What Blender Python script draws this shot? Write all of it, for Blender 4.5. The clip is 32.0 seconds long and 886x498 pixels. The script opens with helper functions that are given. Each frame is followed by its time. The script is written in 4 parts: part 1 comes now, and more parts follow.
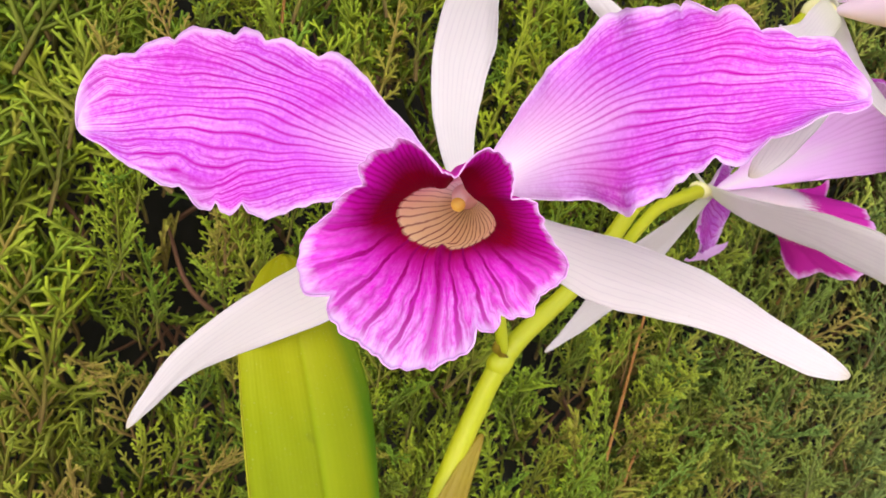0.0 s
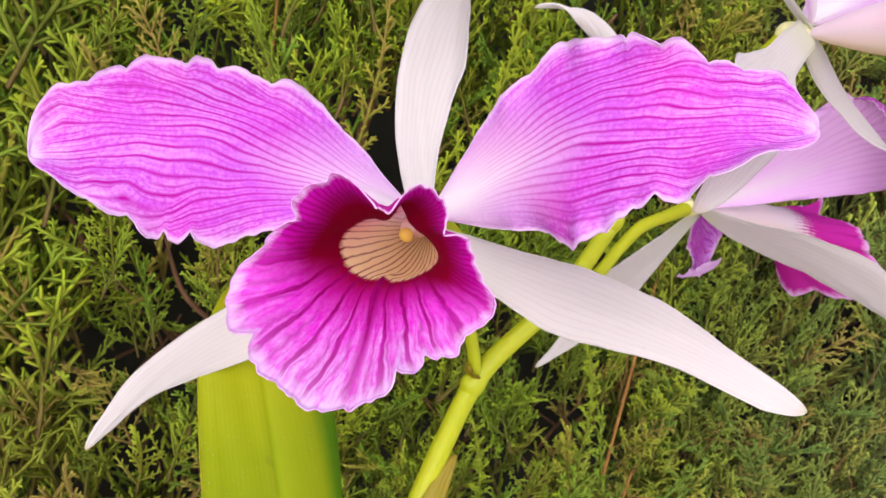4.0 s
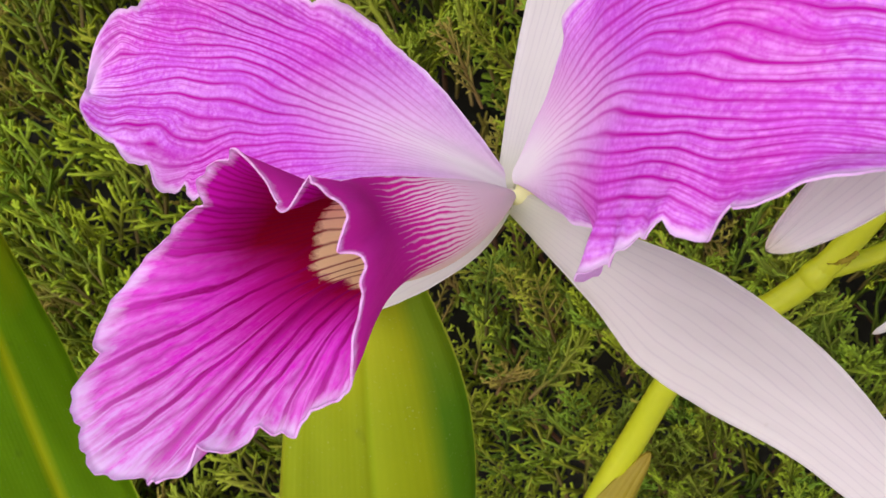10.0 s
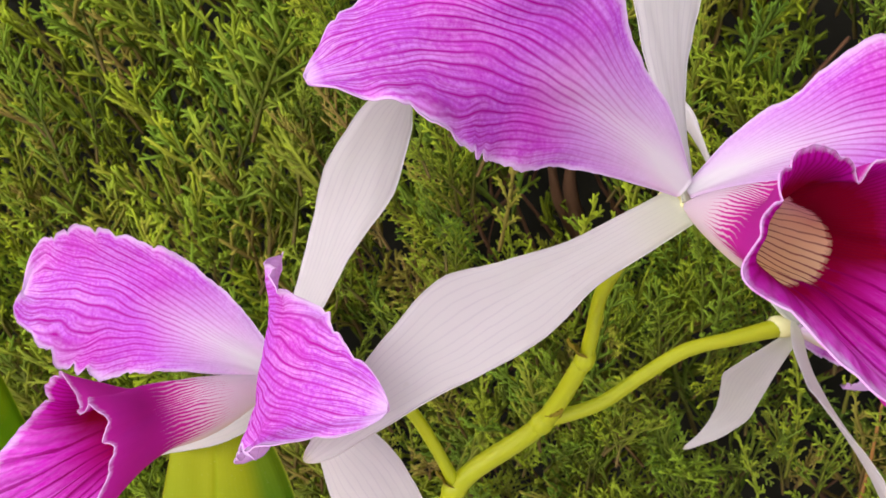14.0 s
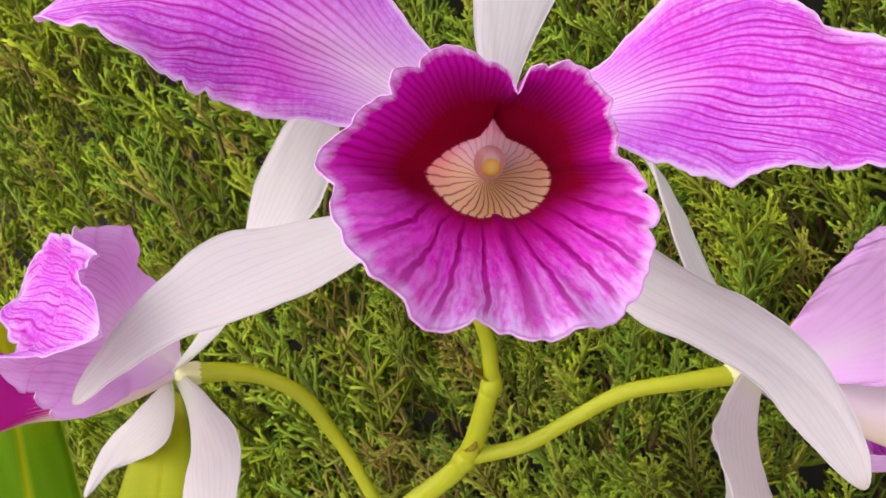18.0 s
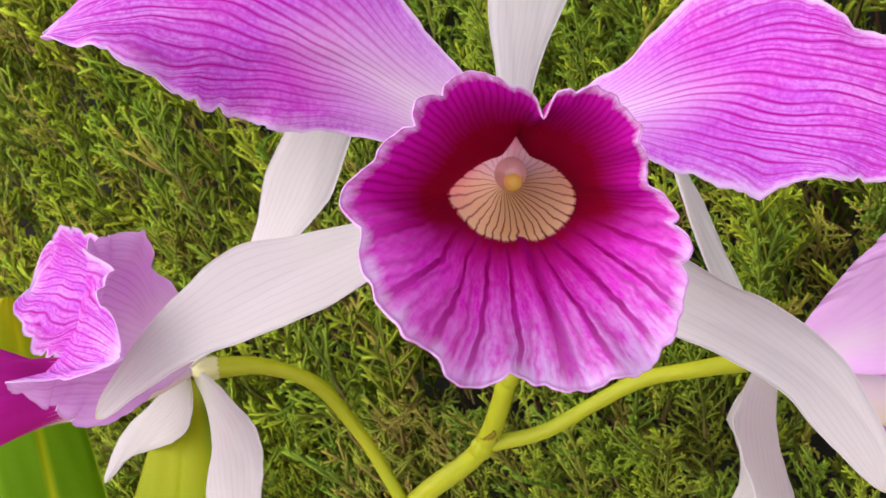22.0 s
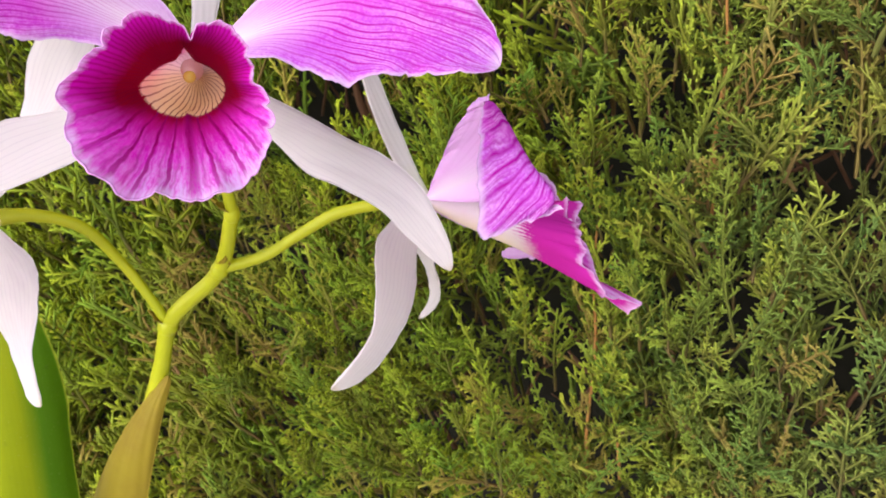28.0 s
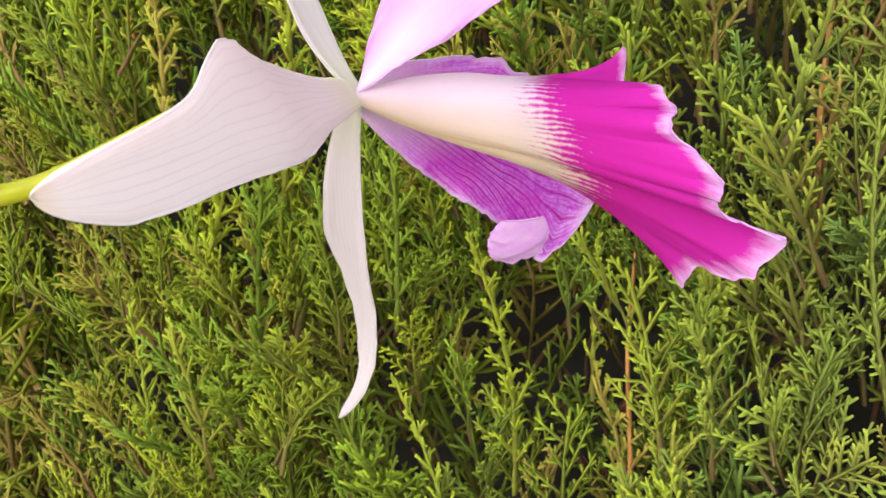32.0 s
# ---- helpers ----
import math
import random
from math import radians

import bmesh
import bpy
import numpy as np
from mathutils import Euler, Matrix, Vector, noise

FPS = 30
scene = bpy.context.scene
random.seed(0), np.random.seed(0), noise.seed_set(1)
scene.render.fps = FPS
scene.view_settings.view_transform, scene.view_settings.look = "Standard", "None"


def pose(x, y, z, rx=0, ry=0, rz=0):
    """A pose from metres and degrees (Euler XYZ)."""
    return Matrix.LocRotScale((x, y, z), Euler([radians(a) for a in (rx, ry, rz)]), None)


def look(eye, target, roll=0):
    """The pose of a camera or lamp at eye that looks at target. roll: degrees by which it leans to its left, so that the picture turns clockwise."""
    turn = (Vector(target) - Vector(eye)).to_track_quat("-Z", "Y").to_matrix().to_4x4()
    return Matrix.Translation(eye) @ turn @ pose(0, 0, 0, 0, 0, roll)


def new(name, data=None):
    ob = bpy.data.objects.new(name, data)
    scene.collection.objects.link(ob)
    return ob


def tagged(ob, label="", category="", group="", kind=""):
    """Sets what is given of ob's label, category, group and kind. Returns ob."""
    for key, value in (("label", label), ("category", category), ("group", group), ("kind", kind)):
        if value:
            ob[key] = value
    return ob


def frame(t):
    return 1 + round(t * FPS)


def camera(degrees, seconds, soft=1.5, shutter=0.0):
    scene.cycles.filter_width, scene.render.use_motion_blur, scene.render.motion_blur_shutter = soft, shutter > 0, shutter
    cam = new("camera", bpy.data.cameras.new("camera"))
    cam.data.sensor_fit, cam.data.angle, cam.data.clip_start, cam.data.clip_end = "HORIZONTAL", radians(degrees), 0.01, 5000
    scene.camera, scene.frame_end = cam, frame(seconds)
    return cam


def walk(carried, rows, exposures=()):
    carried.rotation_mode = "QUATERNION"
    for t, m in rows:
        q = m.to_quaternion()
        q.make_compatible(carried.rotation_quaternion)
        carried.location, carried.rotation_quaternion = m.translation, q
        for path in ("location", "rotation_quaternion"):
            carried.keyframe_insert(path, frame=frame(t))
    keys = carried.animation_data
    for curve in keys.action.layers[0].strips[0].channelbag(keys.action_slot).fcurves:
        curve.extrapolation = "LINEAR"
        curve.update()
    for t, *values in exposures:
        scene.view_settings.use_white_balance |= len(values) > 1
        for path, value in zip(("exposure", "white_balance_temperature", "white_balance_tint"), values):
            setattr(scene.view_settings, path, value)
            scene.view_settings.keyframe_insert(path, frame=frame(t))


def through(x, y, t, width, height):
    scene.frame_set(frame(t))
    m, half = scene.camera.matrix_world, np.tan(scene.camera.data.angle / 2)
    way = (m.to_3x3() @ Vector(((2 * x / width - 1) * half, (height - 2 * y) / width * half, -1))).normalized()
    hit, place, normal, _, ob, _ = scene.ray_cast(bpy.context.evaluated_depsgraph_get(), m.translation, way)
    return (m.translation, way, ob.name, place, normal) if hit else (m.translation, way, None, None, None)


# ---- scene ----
cam = camera(53.61, 32.0, 1.5)
cam.data.dof.use_dof, cam.data.dof.focus_distance, cam.data.dof.aperture_fstop = True, 0.145, 85.0
# PATH
PATH = [
    (0, (-0.1596, -0.2253, 0.7347), (-0.0860, 0.0540, 0.6537), 9.9),
    (1, (-0.1621, -0.2243, 0.7262), (-0.0896, 0.0596, 0.6619), 10.5),
    (2, (-0.1613, -0.2213, 0.7261), (-0.0881, 0.0626, 0.6623), 10.5),
    (2.5, (-0.1605, -0.2202, 0.7253), (-0.0885, 0.0640, 0.6615), 10.4),
    (4.5, (-0.1346, -0.2267, 0.7558), (-0.0836, 0.0496, 0.6506), 8.8),
    (5, (-0.1114, -0.2128, 0.7638), (-0.1171, 0.0572, 0.6330), 4.4),
    (5.5, (-0.0545, -0.1900, 0.7575), (-0.1339, 0.0651, 0.6211), -2.1),
    (6, (-0.0521, -0.1944, 0.7658), (-0.1503, 0.0544, 0.6300), -2.6),
    (6.5, (-0.0576, -0.1884, 0.7726), (-0.1586, 0.0598, 0.6376), -1.2),
    (7, (-0.0527, -0.1765, 0.7718), (-0.1529, 0.0722, 0.6372), -0.2),
    (7.5, (-0.0572, -0.1661, 0.7670), (-0.1561, 0.0826, 0.6317), 0.4),
    (8, (-0.0590, -0.1630, 0.7669), (-0.1561, 0.0860, 0.6305), 0.8),
    (8.5, (-0.0605, -0.1616, 0.7643), (-0.1553, 0.0868, 0.6252), 1.2),
    (9, (-0.0615, -0.1604, 0.7627), (-0.1549, 0.0876, 0.6220), 1.5),
    (9.5, (-0.0603, -0.1579, 0.7597), (-0.1519, 0.0875, 0.6134), 1.5),
    (10, (-0.0608, -0.1593, 0.7571), (-0.1525, 0.0860, 0.6108), 1.6),
    (10.5, (-0.0616, -0.1610, 0.7575), (-0.1528, 0.0850, 0.6120), 1.8),
    (11, (-0.0602, -0.1648, 0.7582), (-0.1511, 0.0815, 0.6131), 2.0),
    (11.5, (-0.0600, -0.1674, 0.7610), (-0.1510, 0.0791, 0.6163), 2.1),
    (12, (-0.0585, -0.1712, 0.7676), (-0.1500, 0.0756, 0.6237), 2.2),
    (12.5, (-0.0529, -0.1748, 0.7756), (-0.1445, 0.0727, 0.6330), 2.5),
    (13, (-0.0369, -0.1755, 0.7829), (-0.1274, 0.0724, 0.6403), 2.5),
    (13.5, (-0.0194, -0.1743, 0.8021), (-0.1103, 0.0757, 0.6634), 2.0),
    (13.8, (-0.0007, -0.1829, 0.8160), (-0.0963, 0.0669, 0.6802), 1.3),
    (14, (0.0278, -0.1802, 0.8246), (-0.0890, 0.0631, 0.6936), -0.2),
    (14.2, (0.0587, -0.1712, 0.8320), (-0.0856, 0.0615, 0.7095), -2.1),
    (14.5, (0.0913, -0.1721, 0.8494), (-0.0842, 0.0381, 0.7269), -3.9),
    (15, (0.1169, -0.1792, 0.8640), (-0.0620, 0.0288, 0.7427), -3.1),
    (15.5, (0.1538, -0.1696, 0.8693), (-0.0301, 0.0352, 0.7501), -2.2),
    (17.5, (0.1262, -0.1475, 0.7943), (-0.0686, 0.0656, 0.7130), -3.6),
    (18, (0.1113, -0.1391, 0.7860), (-0.0811, 0.0759, 0.7037), -3.4),
    (18.5, (0.1047, -0.1307, 0.7863), (-0.0871, 0.0846, 0.7035), -3.6),
    (19, (0.1036, -0.1274, 0.7880), (-0.0881, 0.0878, 0.7047), -3.8),
    (19.5, (0.1044, -0.1271, 0.7864), (-0.0878, 0.0874, 0.7023), -3.9),
    (20, (0.1047, -0.1264, 0.7880), (-0.0876, 0.0876, 0.7030), -4.0),
    (20.5, (0.1046, -0.1278, 0.7881), (-0.0875, 0.0858, 0.7013), -4.0),
    (21, (0.1036, -0.1307, 0.7890), (-0.0877, 0.0820, 0.6988), -4.1),
    (21.5, (0.1027, -0.1330, 0.7900), (-0.0891, 0.0785, 0.6979), -4.5),
    (22, (0.1054, -0.1365, 0.7975), (-0.0849, 0.0730, 0.6980), -4.6),
    (22.5, (0.1136, -0.1364, 0.8238), (-0.0690, 0.0561, 0.6838), -5.9),
    (23, (0.1178, -0.1302, 0.8460), (-0.0575, 0.0524, 0.6850), -5.4),
    (23.5, (0.1409, -0.1461, 0.8735), (-0.0356, 0.0380, 0.7154), -4.9),
    (24, (0.1711, -0.1729, 0.8927), (-0.0062, 0.0127, 0.7375), -4.9),
    (24.5, (0.1964, -0.1946, 0.9048), (0.0191, -0.0089, 0.7495), -4.6),
    (26.5, (0.2252, -0.2471, 0.9240), (0.0460, -0.0526, 0.7824), -5.1),
    (27, (0.2181, -0.2400, 0.9143), (0.0466, -0.0408, 0.7698), -5.1),
    (27.5, (0.1895, -0.2179, 0.8568), (0.0509, 0.0070, 0.7147), -2.0),
    (28, (0.1869, -0.1807, 0.8270), (0.0546, 0.0467, 0.6829), -1.4),
    (28.5, (0.1669, -0.1580, 0.7911), (0.0430, 0.0772, 0.6521), -0.6),
    (29, (0.1509, -0.1310, 0.7604), (0.0265, 0.1079, 0.6283), -1.5),
    (29.5, (0.1442, -0.1074, 0.7425), (0.0104, 0.1442, 0.6486), -0.5),
    (30, (0.1433, -0.1008, 0.7196), (0.0081, 0.1555, 0.6417), -0.5),
    (30.5, (0.1407, -0.0965, 0.7096), (0.0065, 0.1626, 0.6402), -0.1),
    (31, (0.1361, -0.0905, 0.7034), (0.0034, 0.1704, 0.6380), -0.1),
    (31.5, (0.1306, -0.0818, 0.6843), (-0.0025, 0.1807, 0.6260), 1.1),
    (32, (0.1287, -0.0776, 0.6777), (-0.0044, 0.1870, 0.6300), 1.4),
]
# END PATH
walk(cam, [(t, look(eye, aim, roll)) for t, eye, aim, roll in PATH], [(0, 0.72), (5, 0.64), (9, 0.35), (12, 0.36), (15, 0.54), (20, 0.66), (23, 0.60), (24, 0.60), (27, 0.92), (28, 0.86), (30, 1.2), (32, 1.2)])

# ---- light ----
SUN_EL, SUN_AZ = radians(40), radians(202)
world = bpy.data.worlds.new("world")
scene.world = world
world.use_nodes = True
wn = world.node_tree.nodes
sky = wn.new("ShaderNodeTexSky")
sky.sky_type, sky.sun_disc, sky.sun_elevation, sky.sun_rotation = "NISHITA", False, SUN_EL, SUN_AZ
# thin cloud: most of the sky's blue is washed out
grey = wn.new("ShaderNodeHueSaturation")
grey.inputs["Saturation"].default_value = 0.35
world.node_tree.links.new(sky.outputs[0], grey.inputs["Color"])
world.node_tree.links.new(grey.outputs[0], wn["Background"].inputs[0])
wn["Background"].inputs[1].default_value = 0.33
sun = new("sun", bpy.data.lights.new("sun", "SUN"))
sun.data.energy, sun.data.angle, sun.data.color = 0.65, radians(60), (1.0, 0.95, 0.87)
sun_from = Vector((math.sin(SUN_AZ) * math.cos(SUN_EL), math.cos(SUN_AZ) * math.cos(SUN_EL), math.sin(SUN_EL)))
sun.matrix_world = look(sun_from * 5, (0, 0, 0))


# ---- materials ----
class Graph:
    """Short hand for building a node material."""

    def __init__(self, name):
        self.mat = bpy.data.materials.new(name)
        self.mat.use_nodes = True
        self.t = self.mat.node_tree
        self.bsdf = self.t.nodes["Principled BSDF"]

    def node(self, kind, inputs=None, **props):
        n = self.t.nodes.new(kind)
        for k, v in props.items():
            setattr(n, k, v)
        for k, v in (inputs or {}).items():
            self.put(n.inputs[k], v)
        return n

    def put(self, socket, v):
        if isinstance(v, bpy.types.NodeSocket):
            self.t.links.new(v, socket)
        else:
            socket.default_value = v

    def math(self, op, a, b=0.0, c=0.0, clamp=False):
        return self.node("ShaderNodeMath", {0: a, 1: b, 2: c}, operation=op, use_clamp=clamp).outputs[0]

    def attr(self, name):
        return self.node("ShaderNodeAttribute", attribute_name=name).outputs["Fac"]

    def noise(self, scale, detail=3.0, vec=None, rough=0.55, dist=0.0):
        n = self.node("ShaderNodeTexNoise", {"Scale": scale, "Detail": detail, "Roughness": rough, "Distortion": dist})
        if vec is not None:
            self.put(n.inputs["Vector"], vec)
        return n.outputs["Fac"]

    def coords(self):
        return self.node("ShaderNodeTexCoord").outputs["Object"]

    def vec(self, x, y, z=0.0):
        return self.node("ShaderNodeCombineXYZ", {0: x, 1: y, 2: z}).outputs[0]

    def ramp(self, fac, stops):
        n = self.node("ShaderNodeValToRGB", {0: fac})
        e = n.color_ramp.elements
        while len(e) < len(stops):
            e.new(0.5)
        for el, (p, c) in zip(e, stops):
            el.position, el.color = p, (*c, 1.0) if len(c) == 3 else c
        return n.outputs[0]

    def mix(self, fac, a, b, blend="MIX"):
        n = self.node("ShaderNodeMix", data_type="RGBA", blend_type=blend)
        for k, v in ((0, fac), (6, a), (7, b)):
            self.put(n.inputs[k], (*v, 1.0) if isinstance(v, tuple) and len(v) == 3 else v)
        return n.outputs[2]

    def bump(self, height, strength=0.3, dist=0.001):
        n = self.node("ShaderNodeBump", {"Strength": strength, "Distance": dist, "Height": height})
        self.put(self.bsdf.inputs["Normal"], n.outputs[0])

    def finish(self, color, rough=0.5, spec=0.4, through=0.0, glow=None, sheen=0.0):
        self.put(self.bsdf.inputs["Base Color"], color)
        self.put(self.bsdf.inputs["Roughness"], rough)
        self.put(self.bsdf.inputs["Specular IOR Level"], spec)
        self.put(self.bsdf.inputs["Sheen Weight"], sheen)
        if through:
            tr = self.node("ShaderNodeBsdfTranslucent")
            self.put(tr.inputs["Color"], glow if glow is not None else color)
            mx = self.node("ShaderNodeMixShader", {0: through, 1: self.bsdf.outputs[0], 2: tr.outputs[0]})
            out = next(n for n in self.t.nodes if n.type == "OUTPUT_MATERIAL")
            self.t.links.new(mx.outputs[0], out.inputs[0])
        return self.mat


def petal_material(name, deep, pale, vein, count, white_base=0.54, spread=0.80):
    g = Graph(name)
    u, v, side = g.attr("u"), g.attr("v"), g.attr("side")
    co = g.coords()
    av = g.math("ABSOLUTE", v)
    fine = g.noise(950.0, 3.0, co, 0.7)
    blot = g.noise(110.0, 3.0, co, 0.6)
    # veins fan out from the base and leave through the margin
    past = g.math("POWER", u, 1.25)
    run = g.math("MULTIPLY", v, g.math("SUBTRACT", 1.0, g.math("MULTIPLY", past, spread)))
    wob = g.math("SUBTRACT", g.noise(1.0, 1.5, g.vec(g.math("MULTIPLY", run, 2.2), g.math("MULTIPLY", u, 3.6), g.noise(8.0, 1.0, co))), 0.5)
    slim = g.math("MULTIPLY", g.math("SUBTRACT", 1.0, g.math("MULTIPLY", past, spread * 0.82)), g.math("ADD", 0.45, g.math("MULTIPLY", u, 1.6), clamp=True))
    bold = g.noise(1.0, 3.0, g.vec(g.math("MULTIPLY", run, 9.0), g.math("MULTIPLY", u, 4.5), 3.0), 0.6)

    def lines(n, bend, width, shift=0.0):
        x = g.math("ADD", g.math("MULTIPLY", run, n), g.math("ADD", shift, g.math("MULTIPLY", wob, bend)))
        tri = g.math("MULTIPLY", g.math("ABSOLUTE", g.math("SUBTRACT", g.math("FRACT", x), 0.5)), 2.0)
        return g.math("SUBTRACT", 1.0, g.math("DIVIDE", tri, width), clamp=True)

    main = g.math("MULTIPLY", lines(count, count * 0.26, g.math("MULTIPLY", slim, 0.66)), g.math("ADD", 0.05, g.math("MULTIPLY", bold, 1.9)), clamp=True)
    fork = g.math("MULTIPLY", lines(count * 2.0, count * 0.62, g.math("MULTIPLY", slim, 0.85), 0.5), g.math("MULTIPLY", g.math("SUBTRACT", g.math("ADD", u, g.math("MULTIPLY", av, 0.35)), 0.36, clamp=True), 1.9, clamp=True))
    fork = g.math("MULTIPLY", fork, g.math("MULTIPLY", g.math("SUBTRACT", blot, 0.32, clamp=True), 3.2, clamp=True))
    twig = g.math("MULTIPLY", lines(count * 4.0, count * 1.4, g.math("MULTIPLY", slim, 1.0), 0.25), g.math("MULTIPLY", g.math("SUBTRACT", g.math("ADD", u, g.math("MULTIPLY", av, 0.25)), 0.62, clamp=True), 1.8, clamp=True))
    veins = g.math("MAXIMUM", g.math("MAXIMUM", main, fork), twig)
    veins = g.math("MULTIPLY", veins, g.math("ADD", 0.85, g.math("MULTIPLY", fine, 0.4)), clamp=True)
    veins = g.math("MULTIPLY", veins, g.math("MULTIPLY", g.math("SUBTRACT", u, 0.10, clamp=True), 2.4, clamp=True))
    # they thin out before the margin
    fade = g.math("MULTIPLY", g.math("SUBTRACT", g.math("ADD", av, g.math("MULTIPLY", g.math("SUBTRACT", bold, 0.5), 0.5)), 0.70, clamp=True), 3.0, clamp=True)
    fade = g.math("MAXIMUM", fade, g.math("MULTIPLY", g.math("SUBTRACT", u, 0.90, clamp=True), 10.0, clamp=True))
    veins = g.math("MULTIPLY", veins, g.math("SUBTRACT", 1.0, g.math("MULTIPLY", fade, 0.60)))
    outer = g.math("MAXIMUM", g.math("MULTIPLY", g.math("SUBTRACT", u, 0.42, clamp=True), 1.8), g.math("MULTIPLY", g.math("SUBTRACT", av, 0.50, clamp=True), 1.8), clamp=True)
    speck = g.math("ADD", g.math("MULTIPLY", g.math("SUBTRACT", blot, 0.5), 0.7), g.math("MULTIPLY", g.math("SUBTRACT", fine, 0.5), 2.0))
    body = g.mix(g.math("ADD", 0.42, g.math("ADD", g.math("MULTIPLY", outer, 0.12), speck), clamp=True), deep, pale)
    # pink and lavender clouds
    cloud = g.noise(42.0, 2.0, co, 0.5)
    body = g.mix(g.math("MULTIPLY", g.math("MULTIPLY", g.math("SUBTRACT", cloud, 0.50, clamp=True), 5.0, clamp=True), 0.50), body, (0.67, 0.065, 0.49))
    lavender = g.math("MULTIPLY", g.math("SUBTRACT", 0.52, g.math("SUBTRACT", cloud, g.math("MULTIPLY", outer, 0.10)), clamp=True), 5.0, clamp=True)
    body = g.mix(g.math("MULTIPLY", lavender, 0.28), body, (0.52, 0.16, 0.74))
    frost = g.math("MULTIPLY", g.math("SUBTRACT", g.math("ADD", bold, g.math("MULTIPLY", fine, 0.55)), 0.66, clamp=True), 3.0, clamp=True)
    body = g.mix(g.math("MULTIPLY", g.math("MULTIPLY", frost, outer), 0.7, clamp=True), body, (0.80, 0.55, 0.87))
    heart = g.math("SUBTRACT", 1.0, g.math("DIVIDE", g.math("ADD", u, g.math("MULTIPLY", av, 0.26)), white_base), clamp=True)
    body = g.mix(g.math("MULTIPLY", heart, 1.30, clamp=True), body, (0.76, 0.67, 0.71))
    body = g.mix(g.math("MULTIPLY", veins, 1.05, clamp=True), body, vein)
    rim = g.math("MAXIMUM", g.math("MULTIPLY", g.math("SUBTRACT", g.math("ADD", av, g.math("MULTIPLY", fine, 0.03)), 0.925, clamp=True), 16.0),
                 g.math("MULTIPLY", g.math("SUBTRACT", u, 0.962, clamp=True), 30.0), clamp=True)
    body = g.mix(g.math("MULTIPLY", rim, 0.8), body, (0.74, 0.56, 0.74))
    back = g.mix(g.math("MULTIPLY", veins, 0.30), g.mix(blot, (0.84, 0.44, 0.84), (0.86, 0.58, 0.86)), vein)
    back = g.mix(g.math("MULTIPLY", heart, 1.1, clamp=True), back, (0.82, 0.70, 0.77))
    color = g.mix(side, body, back)
    g.bump(g.math("ADD", g.math("MULTIPLY", veins, -0.3), g.math("MULTIPLY", fine, 0.8)), 0.14, 0.0003)
    return g.finish(color, 0.65, 0.08, 0.42, color)


def sepal_material():
    g = Graph("sepal_white")
    u, v = g.attr("u"), g.attr("v")
    co = g.coords()
    line = g.math("ADD", g.math("MULTIPLY", v, 5.5), g.math("MULTIPLY", g.noise(55.0, 3.0, co), 1.3))
    tri = g.math("MULTIPLY", g.math("ABSOLUTE", g.math("SUBTRACT", g.math("FRACT", line), 0.5)), 2.0)
    veins = g.math("MULTIPLY", g.math("SUBTRACT", 1.0, g.math("DIVIDE", tri, 0.3), clamp=True), g.noise(90.0, 2.0, co))
    body = g.mix(g.noise(45.0, 3.0, co), (0.775, 0.715, 0.70), (0.755, 0.665, 0.69))
    body = g.mix(g.math("MULTIPLY", veins, 0.42), body, (0.50, 0.41, 0.50))
    body = g.mix(g.math("MULTIPLY", g.math("SUBTRACT", 0.14, u, clamp=True), 4.0, clamp=True), body, (0.66, 0.67, 0.46))
    spots = g.math("MULTIPLY", g.math("SUBTRACT", g.noise(260.0, 2.0, co), 0.735, clamp=True), 7.0, clamp=True)
    body = g.mix(g.math("MULTIPLY", spots, 0.5), body, (0.55, 0.45, 0.38))
    ends = g.math("MULTIPLY", g.math("SUBTRACT", u, 0.975, clamp=True), 30.0, clamp=True)
    body = g.mix(g.math("MULTIPLY", ends, 0.6), body, (0.62, 0.50, 0.28))
    g.bump(g.math("ADD", g.math("MULTIPLY", veins, 0.3), g.noise(700.0, 2.0, co)), 0.12, 0.0003)
    return g.finish(body, 0.6, 0.12, 0.60, body)


